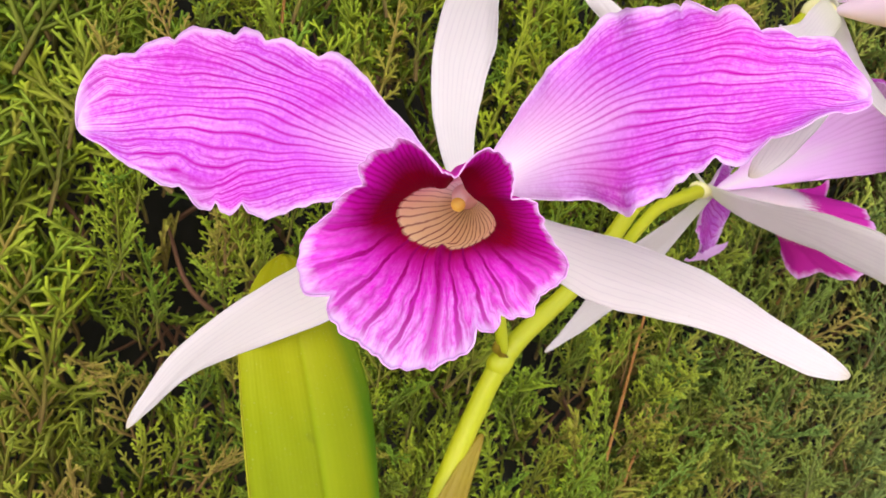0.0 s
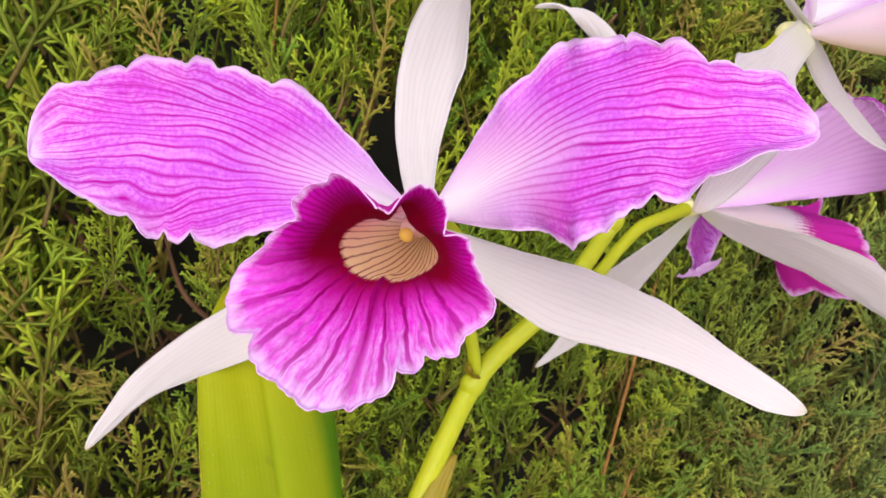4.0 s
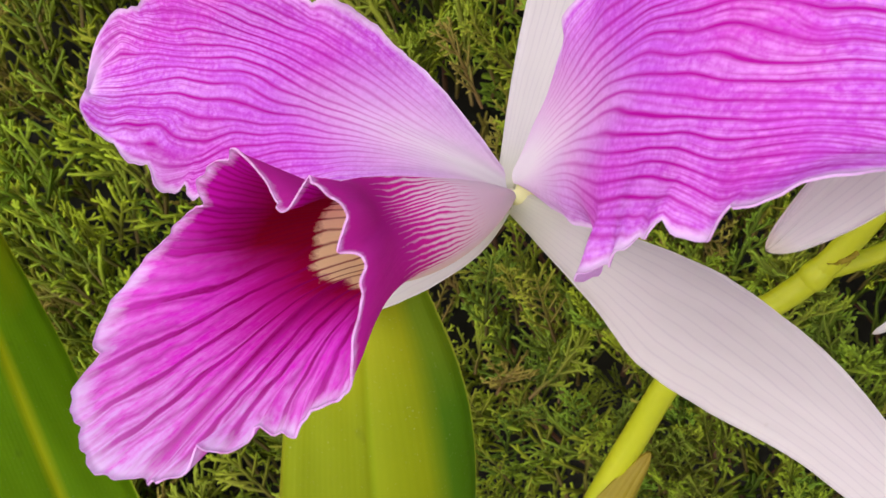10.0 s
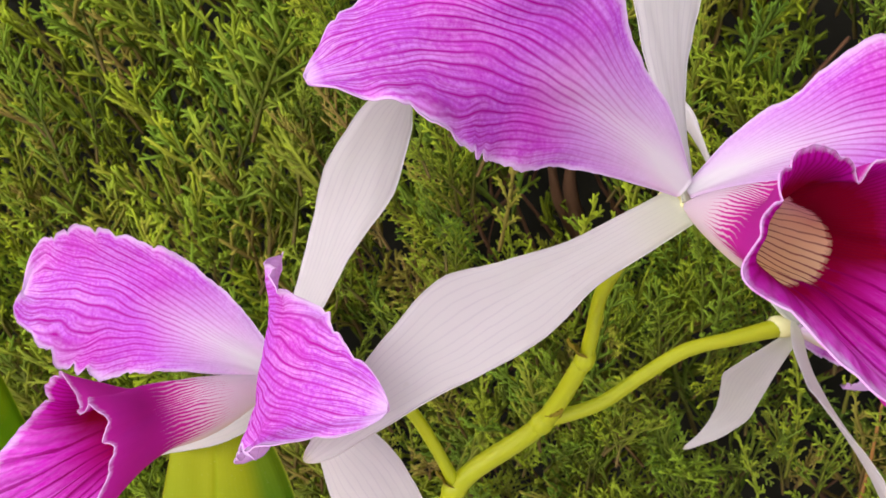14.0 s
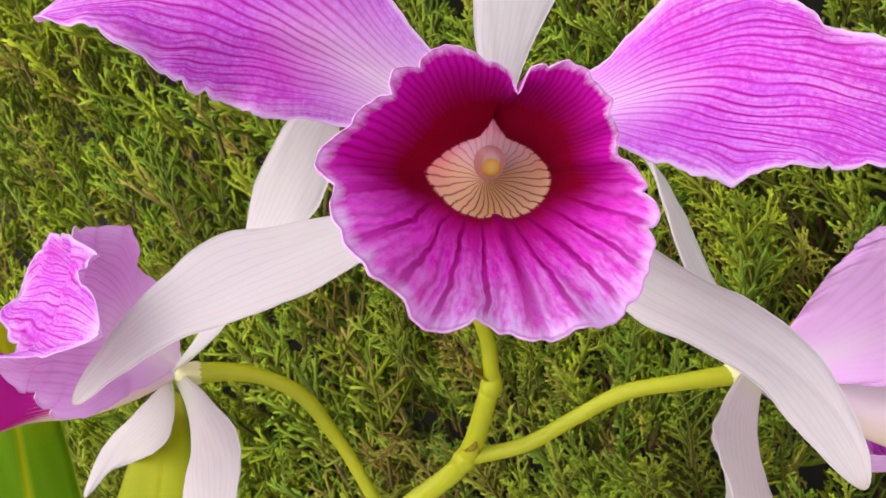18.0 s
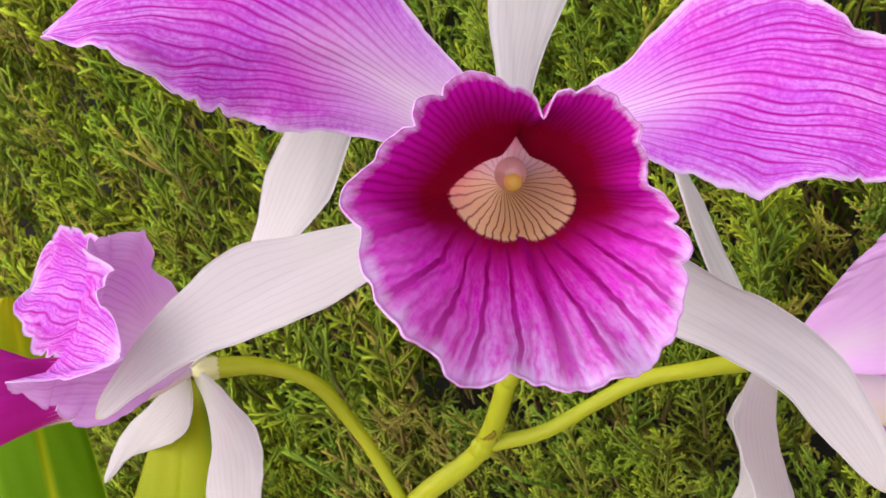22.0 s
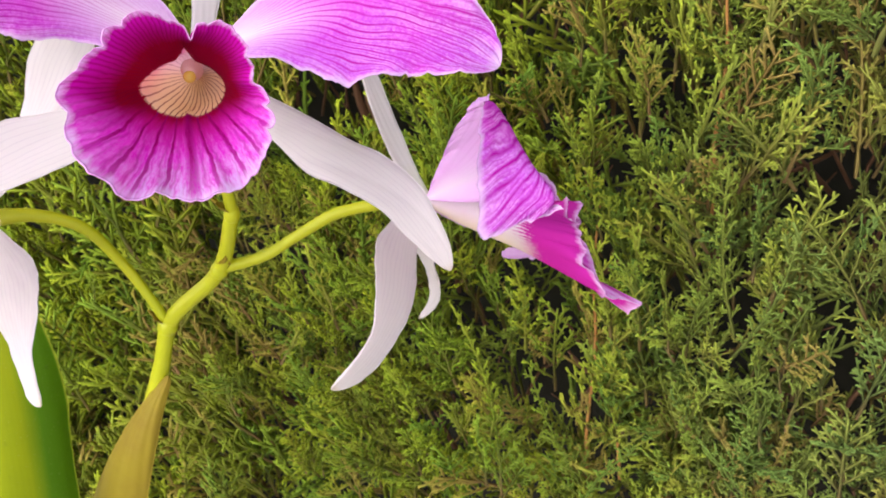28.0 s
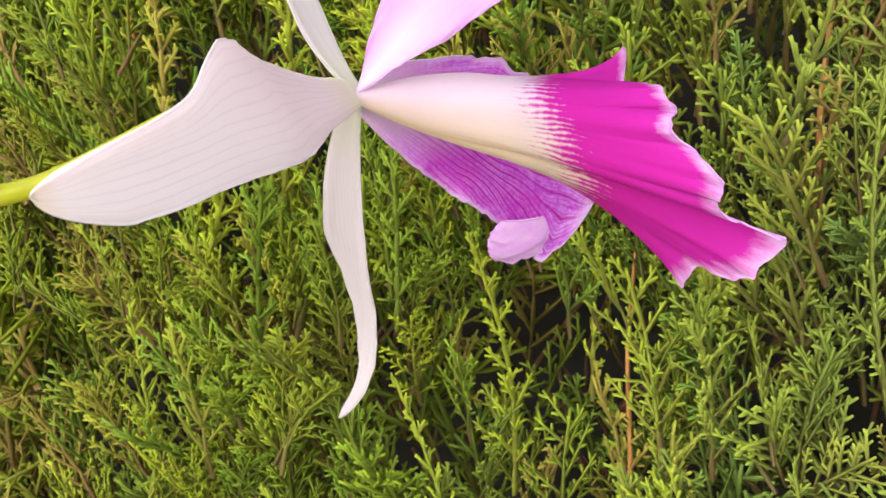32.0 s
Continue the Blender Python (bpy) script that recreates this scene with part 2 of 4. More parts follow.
def lip_material(name, start, disc=0.555, streak=0.20):
    g = Graph(name)
    u, th, side = g.attr("u"), g.attr("v"), g.attr("side")
    co = g.coords()
    wob = g.math("SUBTRACT", g.noise(1.0, 3.0, g.vec(g.math("MULTIPLY", th, 3.5), g.math("MULTIPLY", u, 4.0), g.noise(9.0, 1.0, co))), 0.5)
    fine = g.noise(700.0, 4.0, co, 0.7)
    marble = g.noise(1.0, 4.0, g.vec(g.math("MULTIPLY", th, 60.0), g.math("MULTIPLY", u, 15.0), g.noise(20.0, 1.0, co)), 0.65)
    at = g.math("ABSOLUTE", th)

    def lines(n, bend, width, shift=0.0):
        x = g.math("ADD", g.math("MULTIPLY", th, n), g.math("ADD", shift, g.math("MULTIPLY", wob, bend)))
        tri = g.math("MULTIPLY", g.math("ABSOLUTE", g.math("SUBTRACT", g.math("FRACT", x), 0.5)), 2.0)
        return g.math("SUBTRACT", 1.0, g.math("DIVIDE", tri, width), clamp=True)

    thin = lines(17.0, 1.6, 0.34, 0.5)
    hair = lines(52.0, 2.4, 0.6, 0.5)
    broad = g.math("MULTIPLY", lines(11.0, 1.1, 0.24, 0.5), 2.0, clamp=True)
    broad = g.math("MAXIMUM", broad, g.math("SUBTRACT", 1.0, g.math("DIVIDE", at, 0.035), clamp=True))
    split = g.math("MULTIPLY", lines(17.0, 3.0, 0.40, 0.5), g.math("MULTIPLY", g.math("SUBTRACT", u, 0.66, clamp=True), 5.0, clamp=True))
    split = g.math("MAXIMUM", split, g.math("MULTIPLY", lines(35.0, 6.0, 0.45), g.math("MULTIPLY", g.math("SUBTRACT", u, 0.80, clamp=True), 5.0, clamp=True)))
    broad = g.math("MAXIMUM", g.math("MULTIPLY", broad, g.math("ADD", 0.05, g.math("MULTIPLY", marble, 1.6)), clamp=True), g.math("MULTIPLY", split, 0.55))
    lobe = g.math("SUBTRACT", 1.0, g.math("DIVIDE", g.math("SUBTRACT", g.math("ADD", at, g.math("MULTIPLY", wob, 0.06)), g.math("ADD", 0.26, g.math("MULTIPLY", g.math("SUBTRACT", u, 0.55, clamp=True), 0.36)), clamp=True), 0.12), clamp=True)
    # front lobe: purple, mottled with lilac between dark veins; side lobes: crimson turning purple outwards
    far = g.math("MULTIPLY", g.math("SUBTRACT", g.math("ADD", u, g.math("MULTIPLY", g.math("SUBTRACT", marble, 0.5), 0.10)), 0.58, clamp=True), 4.4, clamp=True)
    outer = g.math("MULTIPLY", g.math("SUBTRACT", u, 0.66, clamp=True), 3.0, clamp=True)
    ribs = g.math("MULTIPLY", broad, g.math("SUBTRACT", 1.0, g.math("MULTIPLY", g.math("POWER", outer, 2.0), 0.5)), clamp=True)
    mottle = g.math("ADD", g.math("MULTIPLY", g.math("SUBTRACT", marble, 0.5), 3.0), g.math("MULTIPLY", g.math("SUBTRACT", fine, 0.5), 1.2))
    middle = g.math("ADD", 0.35, g.math("SUBTRACT", 0.95, g.math("MULTIPLY", at, 2.6), clamp=True), clamp=True)
    pale = g.math("MULTIPLY", g.math("MULTIPLY", middle, g.math("ADD", g.math("MULTIPLY", g.math("POWER", outer, 1.9), 0.90), g.math("MULTIPLY", mottle, outer), clamp=True)), g.math("SUBTRACT", 1.0, g.math("MULTIPLY", ribs, 0.85)), clamp=True)
    front = g.mix(far, (0.34, 0.0, 0.055), (0.75, 0.02, 0.62))
    front = g.mix(pale, front, (0.82, 0.50, 0.92))
    front = g.mix(g.math("MULTIPLY", ribs, g.math("ADD", 0.80, g.math("MULTIPLY", fine, 0.4)), clamp=True), front, (0.29, 0.0, 0.13))
    flank = g.mix(g.math("MULTIPLY", g.math("SUBTRACT", g.math("ADD", u, g.math("MULTIPLY", g.math("SUBTRACT", marble, 0.5), 0.08)), 0.72, clamp=True), 4.0, clamp=True), (0.25, 0.0, 0.020), (0.56, 0.006, 0.41))
    flank = g.mix(g.math("MULTIPLY", hair, 0.55), flank, (0.20, 0.0, 0.035))
    inside = g.mix(lobe, flank, front)
    throat = g.mix(g.noise(60.0, 2.0, co), (0.95, 0.68, 0.36), (0.95, 0.74, 0.54))
    throat = g.mix(g.math("MULTIPLY", g.math("SUBTRACT", at, 0.55, clamp=True), 5.0, clamp=True), throat, (0.93, 0.74, 0.74))
    throat = g.mix(g.math("MULTIPLY", thin, g.math("SUBTRACT", 1.2, at, clamp=True)), throat, (0.26, 0.01, 0.04))
    edge = g.math("ADD", disc, g.math("ADD", g.math("MULTIPLY", thin, -0.02), g.math("MULTIPLY", g.math("SUBTRACT", fine, 0.5), 0.05)))
    inside = g.mix(g.math("MULTIPLY", g.math("SUBTRACT", edge, u), 40.0, clamp=True), inside, throat)
    # outside: cream tube, streaked into magenta
    shift = g.math("ADD", g.math("MULTIPLY", lines(34.0, 4.0, 0.9), streak), g.math("MULTIPLY", g.math("SUBTRACT", fine, 0.5), 0.16))
    onset = g.math("ADD", g.math("ADD", start, streak * 0.4), g.math("MULTIPLY", g.math("SUBTRACT", 0.62, start), g.math("SUBTRACT", 1.0, g.math("MULTIPLY", g.math("SUBTRACT", at, 0.33, clamp=True), 8.0), clamp=True)))
    stain = g.math("MULTIPLY", g.math("SUBTRACT", g.math("ADD", u, shift), onset, clamp=True), 6.5 if streak > 0.1 else 13.0, clamp=True)
    outside = g.mix(stain, g.mix(g.math("MULTIPLY", at, 2.2, clamp=True), (0.84, 0.72, 0.50), (0.80, 0.66, 0.76)), g.mix(u, (0.60, 0.006, 0.26), (0.62, 0.03, 0.40)))
    color = g.mix(side, inside, outside)
    rim = g.math("MULTIPLY", g.math("SUBTRACT", g.math("ADD", u, g.math("MULTIPLY", g.math("SUBTRACT", marble, 0.5), 0.07)), 0.958, clamp=True), 26.0, clamp=True)
    color = g.mix(g.math("MULTIPLY", rim, g.math("ADD", 0.25, g.math("MULTIPLY", marble, 0.9)), clamp=True), color, (0.82, 0.60, 0.86))
    g.bump(g.math("ADD", g.math("MULTIPLY", g.mix(lobe, hair, broad), -0.6), g.math("MULTIPLY", fine, 0.9)), 0.22, 0.0005)
    return g.finish(color, 0.65, 0.06, 0.5, color)


def leaf_material(name, light, dark, yellowing, rib=(0.22, 0.30, 0.002), ribbing=0.4, flank=0.0):
    g = Graph(name)
    u, v = g.attr("u"), g.attr("v")
    co = g.coords()
    line = g.math("FRACT", g.math("ADD", g.math("MULTIPLY", v, 16.0), g.math("MULTIPLY", g.noise(12.0, 2.0, co), 0.8)))
    ribs = g.math("MULTIPLY", g.math("ABSOLUTE", g.math("SUBTRACT", line, 0.5)), 2.0)
    body = g.mix(g.math("ADD", g.math("MULTIPLY", g.noise(28.0, 3.0, co), 0.8), g.math("MULTIPLY", ribs, 0.06)), dark, light)
    # deep green towards one margin: shade of the turned-away half, put into the colour
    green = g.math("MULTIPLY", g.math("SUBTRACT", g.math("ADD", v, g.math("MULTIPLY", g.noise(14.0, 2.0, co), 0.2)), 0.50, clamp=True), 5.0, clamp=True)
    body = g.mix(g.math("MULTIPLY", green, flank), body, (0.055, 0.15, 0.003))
    mid = g.math("SUBTRACT", 1.0, g.math("DIVIDE", g.math("ABSOLUTE", v), 0.06 if flank else 0.13), clamp=True)
    body = g.mix(g.math("MULTIPLY", mid, ribbing), body, rib)
    margin = g.math("MULTIPLY", g.math("SUBTRACT", g.math("ABSOLUTE", v), 0.955, clamp=True), 22.0, clamp=True)
    body = g.mix(g.math("MULTIPLY", margin, 0.5), body, (0.48, 0.42, 0.03))
    tip = g.math("MULTIPLY", g.math("SUBTRACT", g.math("ADD", u, g.math("MULTIPLY", g.math("SUBTRACT", g.noise(25.0, 2.0, co), 0.5), 0.2)), 0.80, clamp=True), 6.0, clamp=True)
    body = g.mix(g.math("MULTIPLY", tip, yellowing), body, (0.50, 0.38, 0.006))
    dust = g.math("MULTIPLY", g.math("SUBTRACT", g.noise(1500.0, 2.0, co), 0.66, clamp=True), 5.0, clamp=True)
    body = g.mix(g.math("MULTIPLY", dust, 0.35), body, (0.5, 0.5, 0.3))
    pits = g.math("MULTIPLY", g.math("SUBTRACT", g.noise(120.0, 2.0, co), 0.70, clamp=True), 6.0, clamp=True)
    body = g.mix(g.math("MULTIPLY", pits, 0.5), body, (0.05, 0.06, 0.01))
    g.bump(g.math("ADD", g.math("MULTIPLY", ribs, 0.35), g.noise(300.0, 2.0, co)), 0.12, 0.0005)
    return g.finish(body, 0.55, 0.10, 0.20, body)


def plain_material(name, a, b, scale=80.0, rough=0.5, through=0.0, bump=0.2):
    g = Graph(name)
    co = g.coords()
    n = g.noise(scale, 4.0, co, 0.6)
    body = g.mix(n, a, b)
    g.bump(g.noise(scale * 6.0, 3.0, co), bump, 0.0006)
    return g.finish(body, rough, 0.35, through, body)


def spray_material():
    g = Graph("hedge_green")
    tip = g.attr("tip")
    info = g.node("ShaderNodeObjectInfo").outputs["Random"]
    rnd = g.math("FRACT", g.math("ADD", g.attr("tone"), info))
    co = g.coords()
    grain = g.math("SUBTRACT", g.noise(320.0, 3.0, co), 0.5)
    patch = g.noise(9.0, 3.0, co)
    old = g.mix(rnd, (0.050, 0.064, 0.007), (0.120, 0.098, 0.017))
    young = g.mix(rnd, (0.155, 0.265, 0.020), (0.40, 0.46, 0.015))
    # colour follows world x: duller towards +x, brighter and yellower towards -x
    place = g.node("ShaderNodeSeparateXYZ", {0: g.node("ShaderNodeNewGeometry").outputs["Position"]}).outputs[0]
    x_dull = g.math("MULTIPLY", g.math("ADD", place, g.math("MULTIPLY", g.math("SUBTRACT", g.noise(6.0, 2.0, co), 0.5), 0.2)), 4.0, clamp=True)
    young = g.mix(x_dull, young, g.mix(rnd, (0.150, 0.215, 0.062), (0.34, 0.36, 0.070)))
    old = g.mix(x_dull, old, g.mix(rnd, (0.062, 0.066, 0.022), (0.135, 0.098, 0.040)))
    x_yellow = g.math("MULTIPLY", g.math("SUBTRACT", -0.22, place), 2.5, clamp=True)
    young = g.mix(x_yellow, young, g.mix(rnd, (0.22, 0.36, 0.018), (0.52, 0.58, 0.014)))
    body = g.mix(g.math("ADD", g.math("POWER", tip, 1.5), g.math("MULTIPLY", grain, 0.6), clamp=True), old, young)
    body = g.mix(g.math("MULTIPLY", g.math("SUBTRACT", patch, 0.47, clamp=True), 2.0, clamp=True), body, (0.215, 0.185, 0.030))
    dead = g.math("MULTIPLY", g.math("SUBTRACT", g.math("ADD", rnd, g.math("MULTIPLY", g.math("SUBTRACT", patch, 0.5), 0.5)), 0.84, clamp=True), 8.0, clamp=True)
    body = g.mix(g.math("MULTIPLY", dead, 0.55), body, (0.27, 0.13, 0.055))
    stalk_part = g.math("SUBTRACT", 1.0, g.math("MULTIPLY", tip, 4.0), clamp=True)
    body = g.mix(g.math("MULTIPLY", stalk_part, 0.7), body, (0.17, 0.09, 0.04))
    g.bump(g.noise(1800.0, 2.0, co), 0.5, 0.0005)
    return g.finish(body, 0.66, 0.16, 0.17, body)


PETAL = petal_material("petal_purple", (0.49, 0.045, 0.51), (0.66, 0.170, 0.71), (0.41, 0.003, 0.29), 15.0)
PETAL_FOLD = petal_material("petal_purple_fold", (0.50, 0.040, 0.50), (0.72, 0.22, 0.74), (0.38, 0.003, 0.29), 8.0, 0.32, 0.20)
SEPAL = sepal_material()
LIP = lip_material("lip_magenta", 0.37, 0.555, 0.24)
LIP_DEEP = lip_material("lip_magenta_deep", 0.37, 0.562, 0.24)
LIP_PALE = lip_material("lip_magenta_cream", 0.60, 0.57, 0.08)
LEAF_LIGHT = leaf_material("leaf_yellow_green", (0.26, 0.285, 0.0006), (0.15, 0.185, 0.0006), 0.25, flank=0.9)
LEAF_DARK = leaf_material("leaf_green", (0.20, 0.34, 0.003), (0.10, 0.22, 0.003), 0.8, (0.46, 0.44, 0.004), 0.75)
LILAC = plain_material("petal_lilac", (0.66, 0.24, 0.70), (0.84, 0.66, 0.85), 240.0, 0.6, 0.4, 0.1)
STEM = plain_material("stem_green", (0.46, 0.42, 0.008), (0.33, 0.37, 0.008), 40.0, 0.42, 0.15)
SHEATH = plain_material("sheath_olive", (0.28, 0.225, 0.003), (0.18, 0.095, 0.006), 40.0, 0.6, 0.15, 0.4)
COLUMN = plain_material("column_pink", (0.93, 0.76, 0.72), (0.90, 0.62, 0.66), 300.0, 0.45, 0.45)
ANTHER = plain_material("anther_yellow", (0.78, 0.46, 0.04), (0.80, 0.56, 0.16), 400.0, 0.45, 0.2)
KNOB = plain_material("receptacle_cream", (0.78, 0.68, 0.36), (0.70, 0.64, 0.28), 150.0, 0.5, 0.2)
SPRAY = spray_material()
BARK = plain_material("bark_brown", (0.10, 0.045, 0.022), (0.20, 0.09, 0.045), 60.0, 0.85, 0.0, 0.8)
SHOOT = plain_material("shoot_orange_brown", (0.46, 0.17, 0.05), (0.30, 0.17, 0.04), 30.0, 0.6, 0.0, 0.5)
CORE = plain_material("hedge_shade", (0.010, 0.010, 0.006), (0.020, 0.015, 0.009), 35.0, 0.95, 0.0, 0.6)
BOUNCE = plain_material("ground_bounce", (0.36, 0.32, 0.27), (0.46, 0.42, 0.36), 14.0, 0.95, 0.0, 0.8)
WIRE = plain_material("wire_white", (0.78, 0.78, 0.76), (0.66, 0.66, 0.64), 90.0, 0.35, 0.0, 0.1)

NODES = np.array([0, 0.1, 0.25, 0.4, 0.55, 0.7, 0.82, 0.92])


def smooth(x, xs, ys):
    """A smooth curve through (xs, ys)."""
    xs, ys = np.asarray(xs, float), np.asarray(ys, float)
    m = np.gradient(ys, xs)
    i = np.clip(np.searchsorted(xs, x, side="right") - 1, 0, len(xs) - 2)
    h = xs[i + 1] - xs[i]
    t = (x - xs[i]) / h
    return (2 * t**3 - 3 * t**2 + 1) * ys[i] + (t**3 - 2 * t**2 + t) * h * m[i] + (-2 * t**3 + 3 * t**2) * ys[i + 1] + (t**3 - t**2) * h * m[i + 1]


def unit(a):
    return a / (np.linalg.norm(a, axis=-1, keepdims=True) + 1e-12)


def mesh_from(name, verts, quads=None, tris=None, attrs=None, material=None, flat=0):
    """A mesh from arrays of vertices and faces, with float attributes on the vertices."""
    me = bpy.data.meshes.new(name)
    quads = np.zeros((0, 4), np.int32) if quads is None else np.asarray(quads, np.int32)
    tris = np.zeros((0, 3), np.int32) if tris is None else np.asarray(tris, np.int32)
    loops = np.concatenate([quads.ravel(), tris.ravel()])
    sizes = np.concatenate([np.full(len(quads), 4), np.full(len(tris), 3)])
    starts = np.concatenate([[0], np.cumsum(sizes)[:-1]])
    me.vertices.add(len(verts))
    me.vertices.foreach_set("co", np.asarray(verts, np.float32).ravel())
    me.loops.add(len(loops))
    me.loops.foreach_set("vertex_index", loops.astype(np.int32))
    me.polygons.add(len(sizes))
    me.polygons.foreach_set("loop_start", starts.astype(np.int32))
    me.update(calc_edges=True)
    me.polygons.foreach_set("use_smooth", np.arange(len(sizes)) < len(sizes) - flat)
    for key, values in (attrs or {}).items():
        me.attributes.new(key, "FLOAT", "POINT").data.foreach_set("value", np.asarray(values, np.float32))
    if material:
        me.materials.append(material)
    return me


def part(name, me, parent, label="", kind=""):
    """Links a mesh as one object under a thing or a part."""
    ob = new(name, me)
    ob.parent = parent
    return tagged(ob, label=label, kind=kind)


def waves(x, seed, octaves=4, base=2.0):
    """Smooth random waviness along x, about -1 to 1."""
    rs = np.random.RandomState(seed)
    out = np.zeros_like(x)
    for k in range(octaves):
        out += np.sin(x * base * 1.9**k * 2 * np.pi + rs.rand() * 6.28) / 1.55**k
    return out / 2.0


def shell(grid, normals, thick, u, v, name, material):
    """A closed thin body from a grid of points: face, back and rim."""
    nu, nv = grid.shape[:2]
    half = (thick * 0.5)[..., None] * normals
    top, low = (grid + half).reshape(-1, 3), (grid - half).reshape(-1, 3)
    idx = np.arange(nu * nv).reshape(nu, nv)
    q = np.stack([idx[:-1, :-1], idx[1:, :-1], idx[1:, 1:], idx[:-1, 1:]], -1).reshape(-1, 4)
    n = nu * nv
    ring = np.concatenate([idx[0, :], idx[1:, -1], idx[-1, -2::-1], idx[-2:0:-1, 0]])
    nxt = np.roll(ring, -1)
    rim = np.stack([ring, nxt, nxt + n, ring + n], -1)
    quads = np.concatenate([q[:, ::-1], q + n, rim])
    side = np.concatenate([np.zeros(n), np.ones(n)])
    return mesh_from(name, np.concatenate([top, low]), quads, None,
                     {"u": np.tile(u.ravel(), 2), "v": np.tile(v.ravel(), 2), "side": side}, material, len(rim))


def grid_normals(p):
    du, dv = np.gradient(p, axis=0), np.gradient(p, axis=1)
    return unit(np.cross(dv, du))


def blade(name, shape, parent, material, frill=0.0, jag=0.0, seed=1, thick=0.8, fold=0.0, label="", ridge=0.0, nu=64, nv=33, sway=0.0006, bite=0.0):
    """A petal, sepal or leaf along a bent midrib."""
    k = np.linspace(0, 1, nu)
    s = 1 - (1 - k) ** 1.5
    c = np.linspace(-1, 1, nv)
    b, q = np.asarray(shape["mid"], float), 1 - s
    mid = (q**3)[:, None] * b[0] + (3 * q * q * s)[:, None] * b[1] + (3 * q * s * s)[:, None] * b[2] + (s**3)[:, None] * b[3]
    tan = unit((q * q)[:, None] * (b[1] - b[0]) + (2 * q * s)[:, None] * (b[2] - b[1]) + (s * s)[:, None] * (b[3] - b[2]))
    if "across" in shape:
        fixed = np.asarray(shape["across"], float)
        across = unit(fixed - tan * (tan @ fixed)[:, None])
    else:
        across = unit(np.cross(tan, np.asarray(shape["face"], float)))
    nrm = np.cross(across, tan)
    r = np.radians(smooth(s, [0, 0.5, 1], shape["roll"]))[:, None]
    across, nrm = np.cos(r) * across + np.sin(r) * nrm, np.cos(r) * nrm - np.sin(r) * across
    w = [np.maximum(smooth(np.minimum(s, 0.92), NODES, shape[key]), 0.02) / 1000 * np.sqrt(np.clip((1 - s) / 0.08, 0, 1)) for key in ("left", "right")]
    even = list(w)
    w = [wk * (1 + jag * waves(s, seed + i, 5, 3.0) * np.clip(s * 3, 0, 1)) for i, wk in enumerate(w)]
    # scalloped margin with abrupt notches
    teeth = np.random.RandomState(seed + 77)
    for i in (0, 1):
        x = s * teeth.uniform(8, 11) + 0.5 * waves(s, seed + 60 + i, 3, 1.5)
        w[i] = w[i] * (1 - bite * (1 - np.abs(np.sin(np.pi * x))) ** 2 * (0.5 + 0.5 * waves(s, seed + 63 + i, 3, 1.3)) * np.clip(s * 3 - 0.6, 0, 1))
    cup = smooth(s, [0, 0.5, 1], shape["cup"])
    other = smooth(s, [0, 0.5, 1], shape.get("cup_right", shape["cup"]))
    cup = np.where(c[None, :] < 0, cup[:, None], other[:, None])
    cup = np.where(np.abs(cup) < 1e-3, 1e-3, cup)
    # notches touch the margin only
    outer = np.abs(c)[None, :] ** 5
    width = np.where(c[None, :] < 0, even[0][:, None] + (w[0] - even[0])[:, None] * outer, even[1][:, None] + (w[1] - even[1])[:, None] * outer)
    a = np.sin(cup * np.abs(c)) / cup * width * np.sign(c)
    h = (1 - np.cos(cup * np.abs(c))) / cup * width
    h = h + fold * np.abs(c) * width
    ruffle = np.stack([waves(s * 1.0, seed + 20 + i, 3, 2.6) for i in (0, 1)])
    ruffle = np.where(c[None, :] < 0, ruffle[0][:, None], ruffle[1][:, None])
    h = h + frill * ruffle * np.abs(c) ** 3 * np.clip(s * 2.2, 0, 1)[:, None] * np.clip((1.02 - s) * 8, 0.2, 1)[:, None]
    gentle = waves(s[:, None] * 1.2 + c[None, :] * 0.6, seed + 31, 3, 1.0)
    h = h + sway * gentle * np.clip(s * 3, 0, 1)[:, None]
    h = h - ridge * np.exp(-((c[None, :] / 0.07) ** 2)) * width
    p = mid[:, None] + across[:, None] * a[..., None] + nrm[:, None] * h[..., None]
    n = grid_normals(p)
    n = np.where((n * nrm[:, None]).sum(-1, keepdims=True) < 0, -n, n)
    edge = np.clip((1 - np.abs(c)) * 5, 0.3, 1)[None, :] * np.clip((1 - k) * 12, 0.3, 1)[:, None]
    me = shell(p, n, thick / 1000 * edge, np.repeat(s[:, None], nv, 1), np.repeat(c[None], nu, 0), name, material)
    return part(name, me, parent, label)


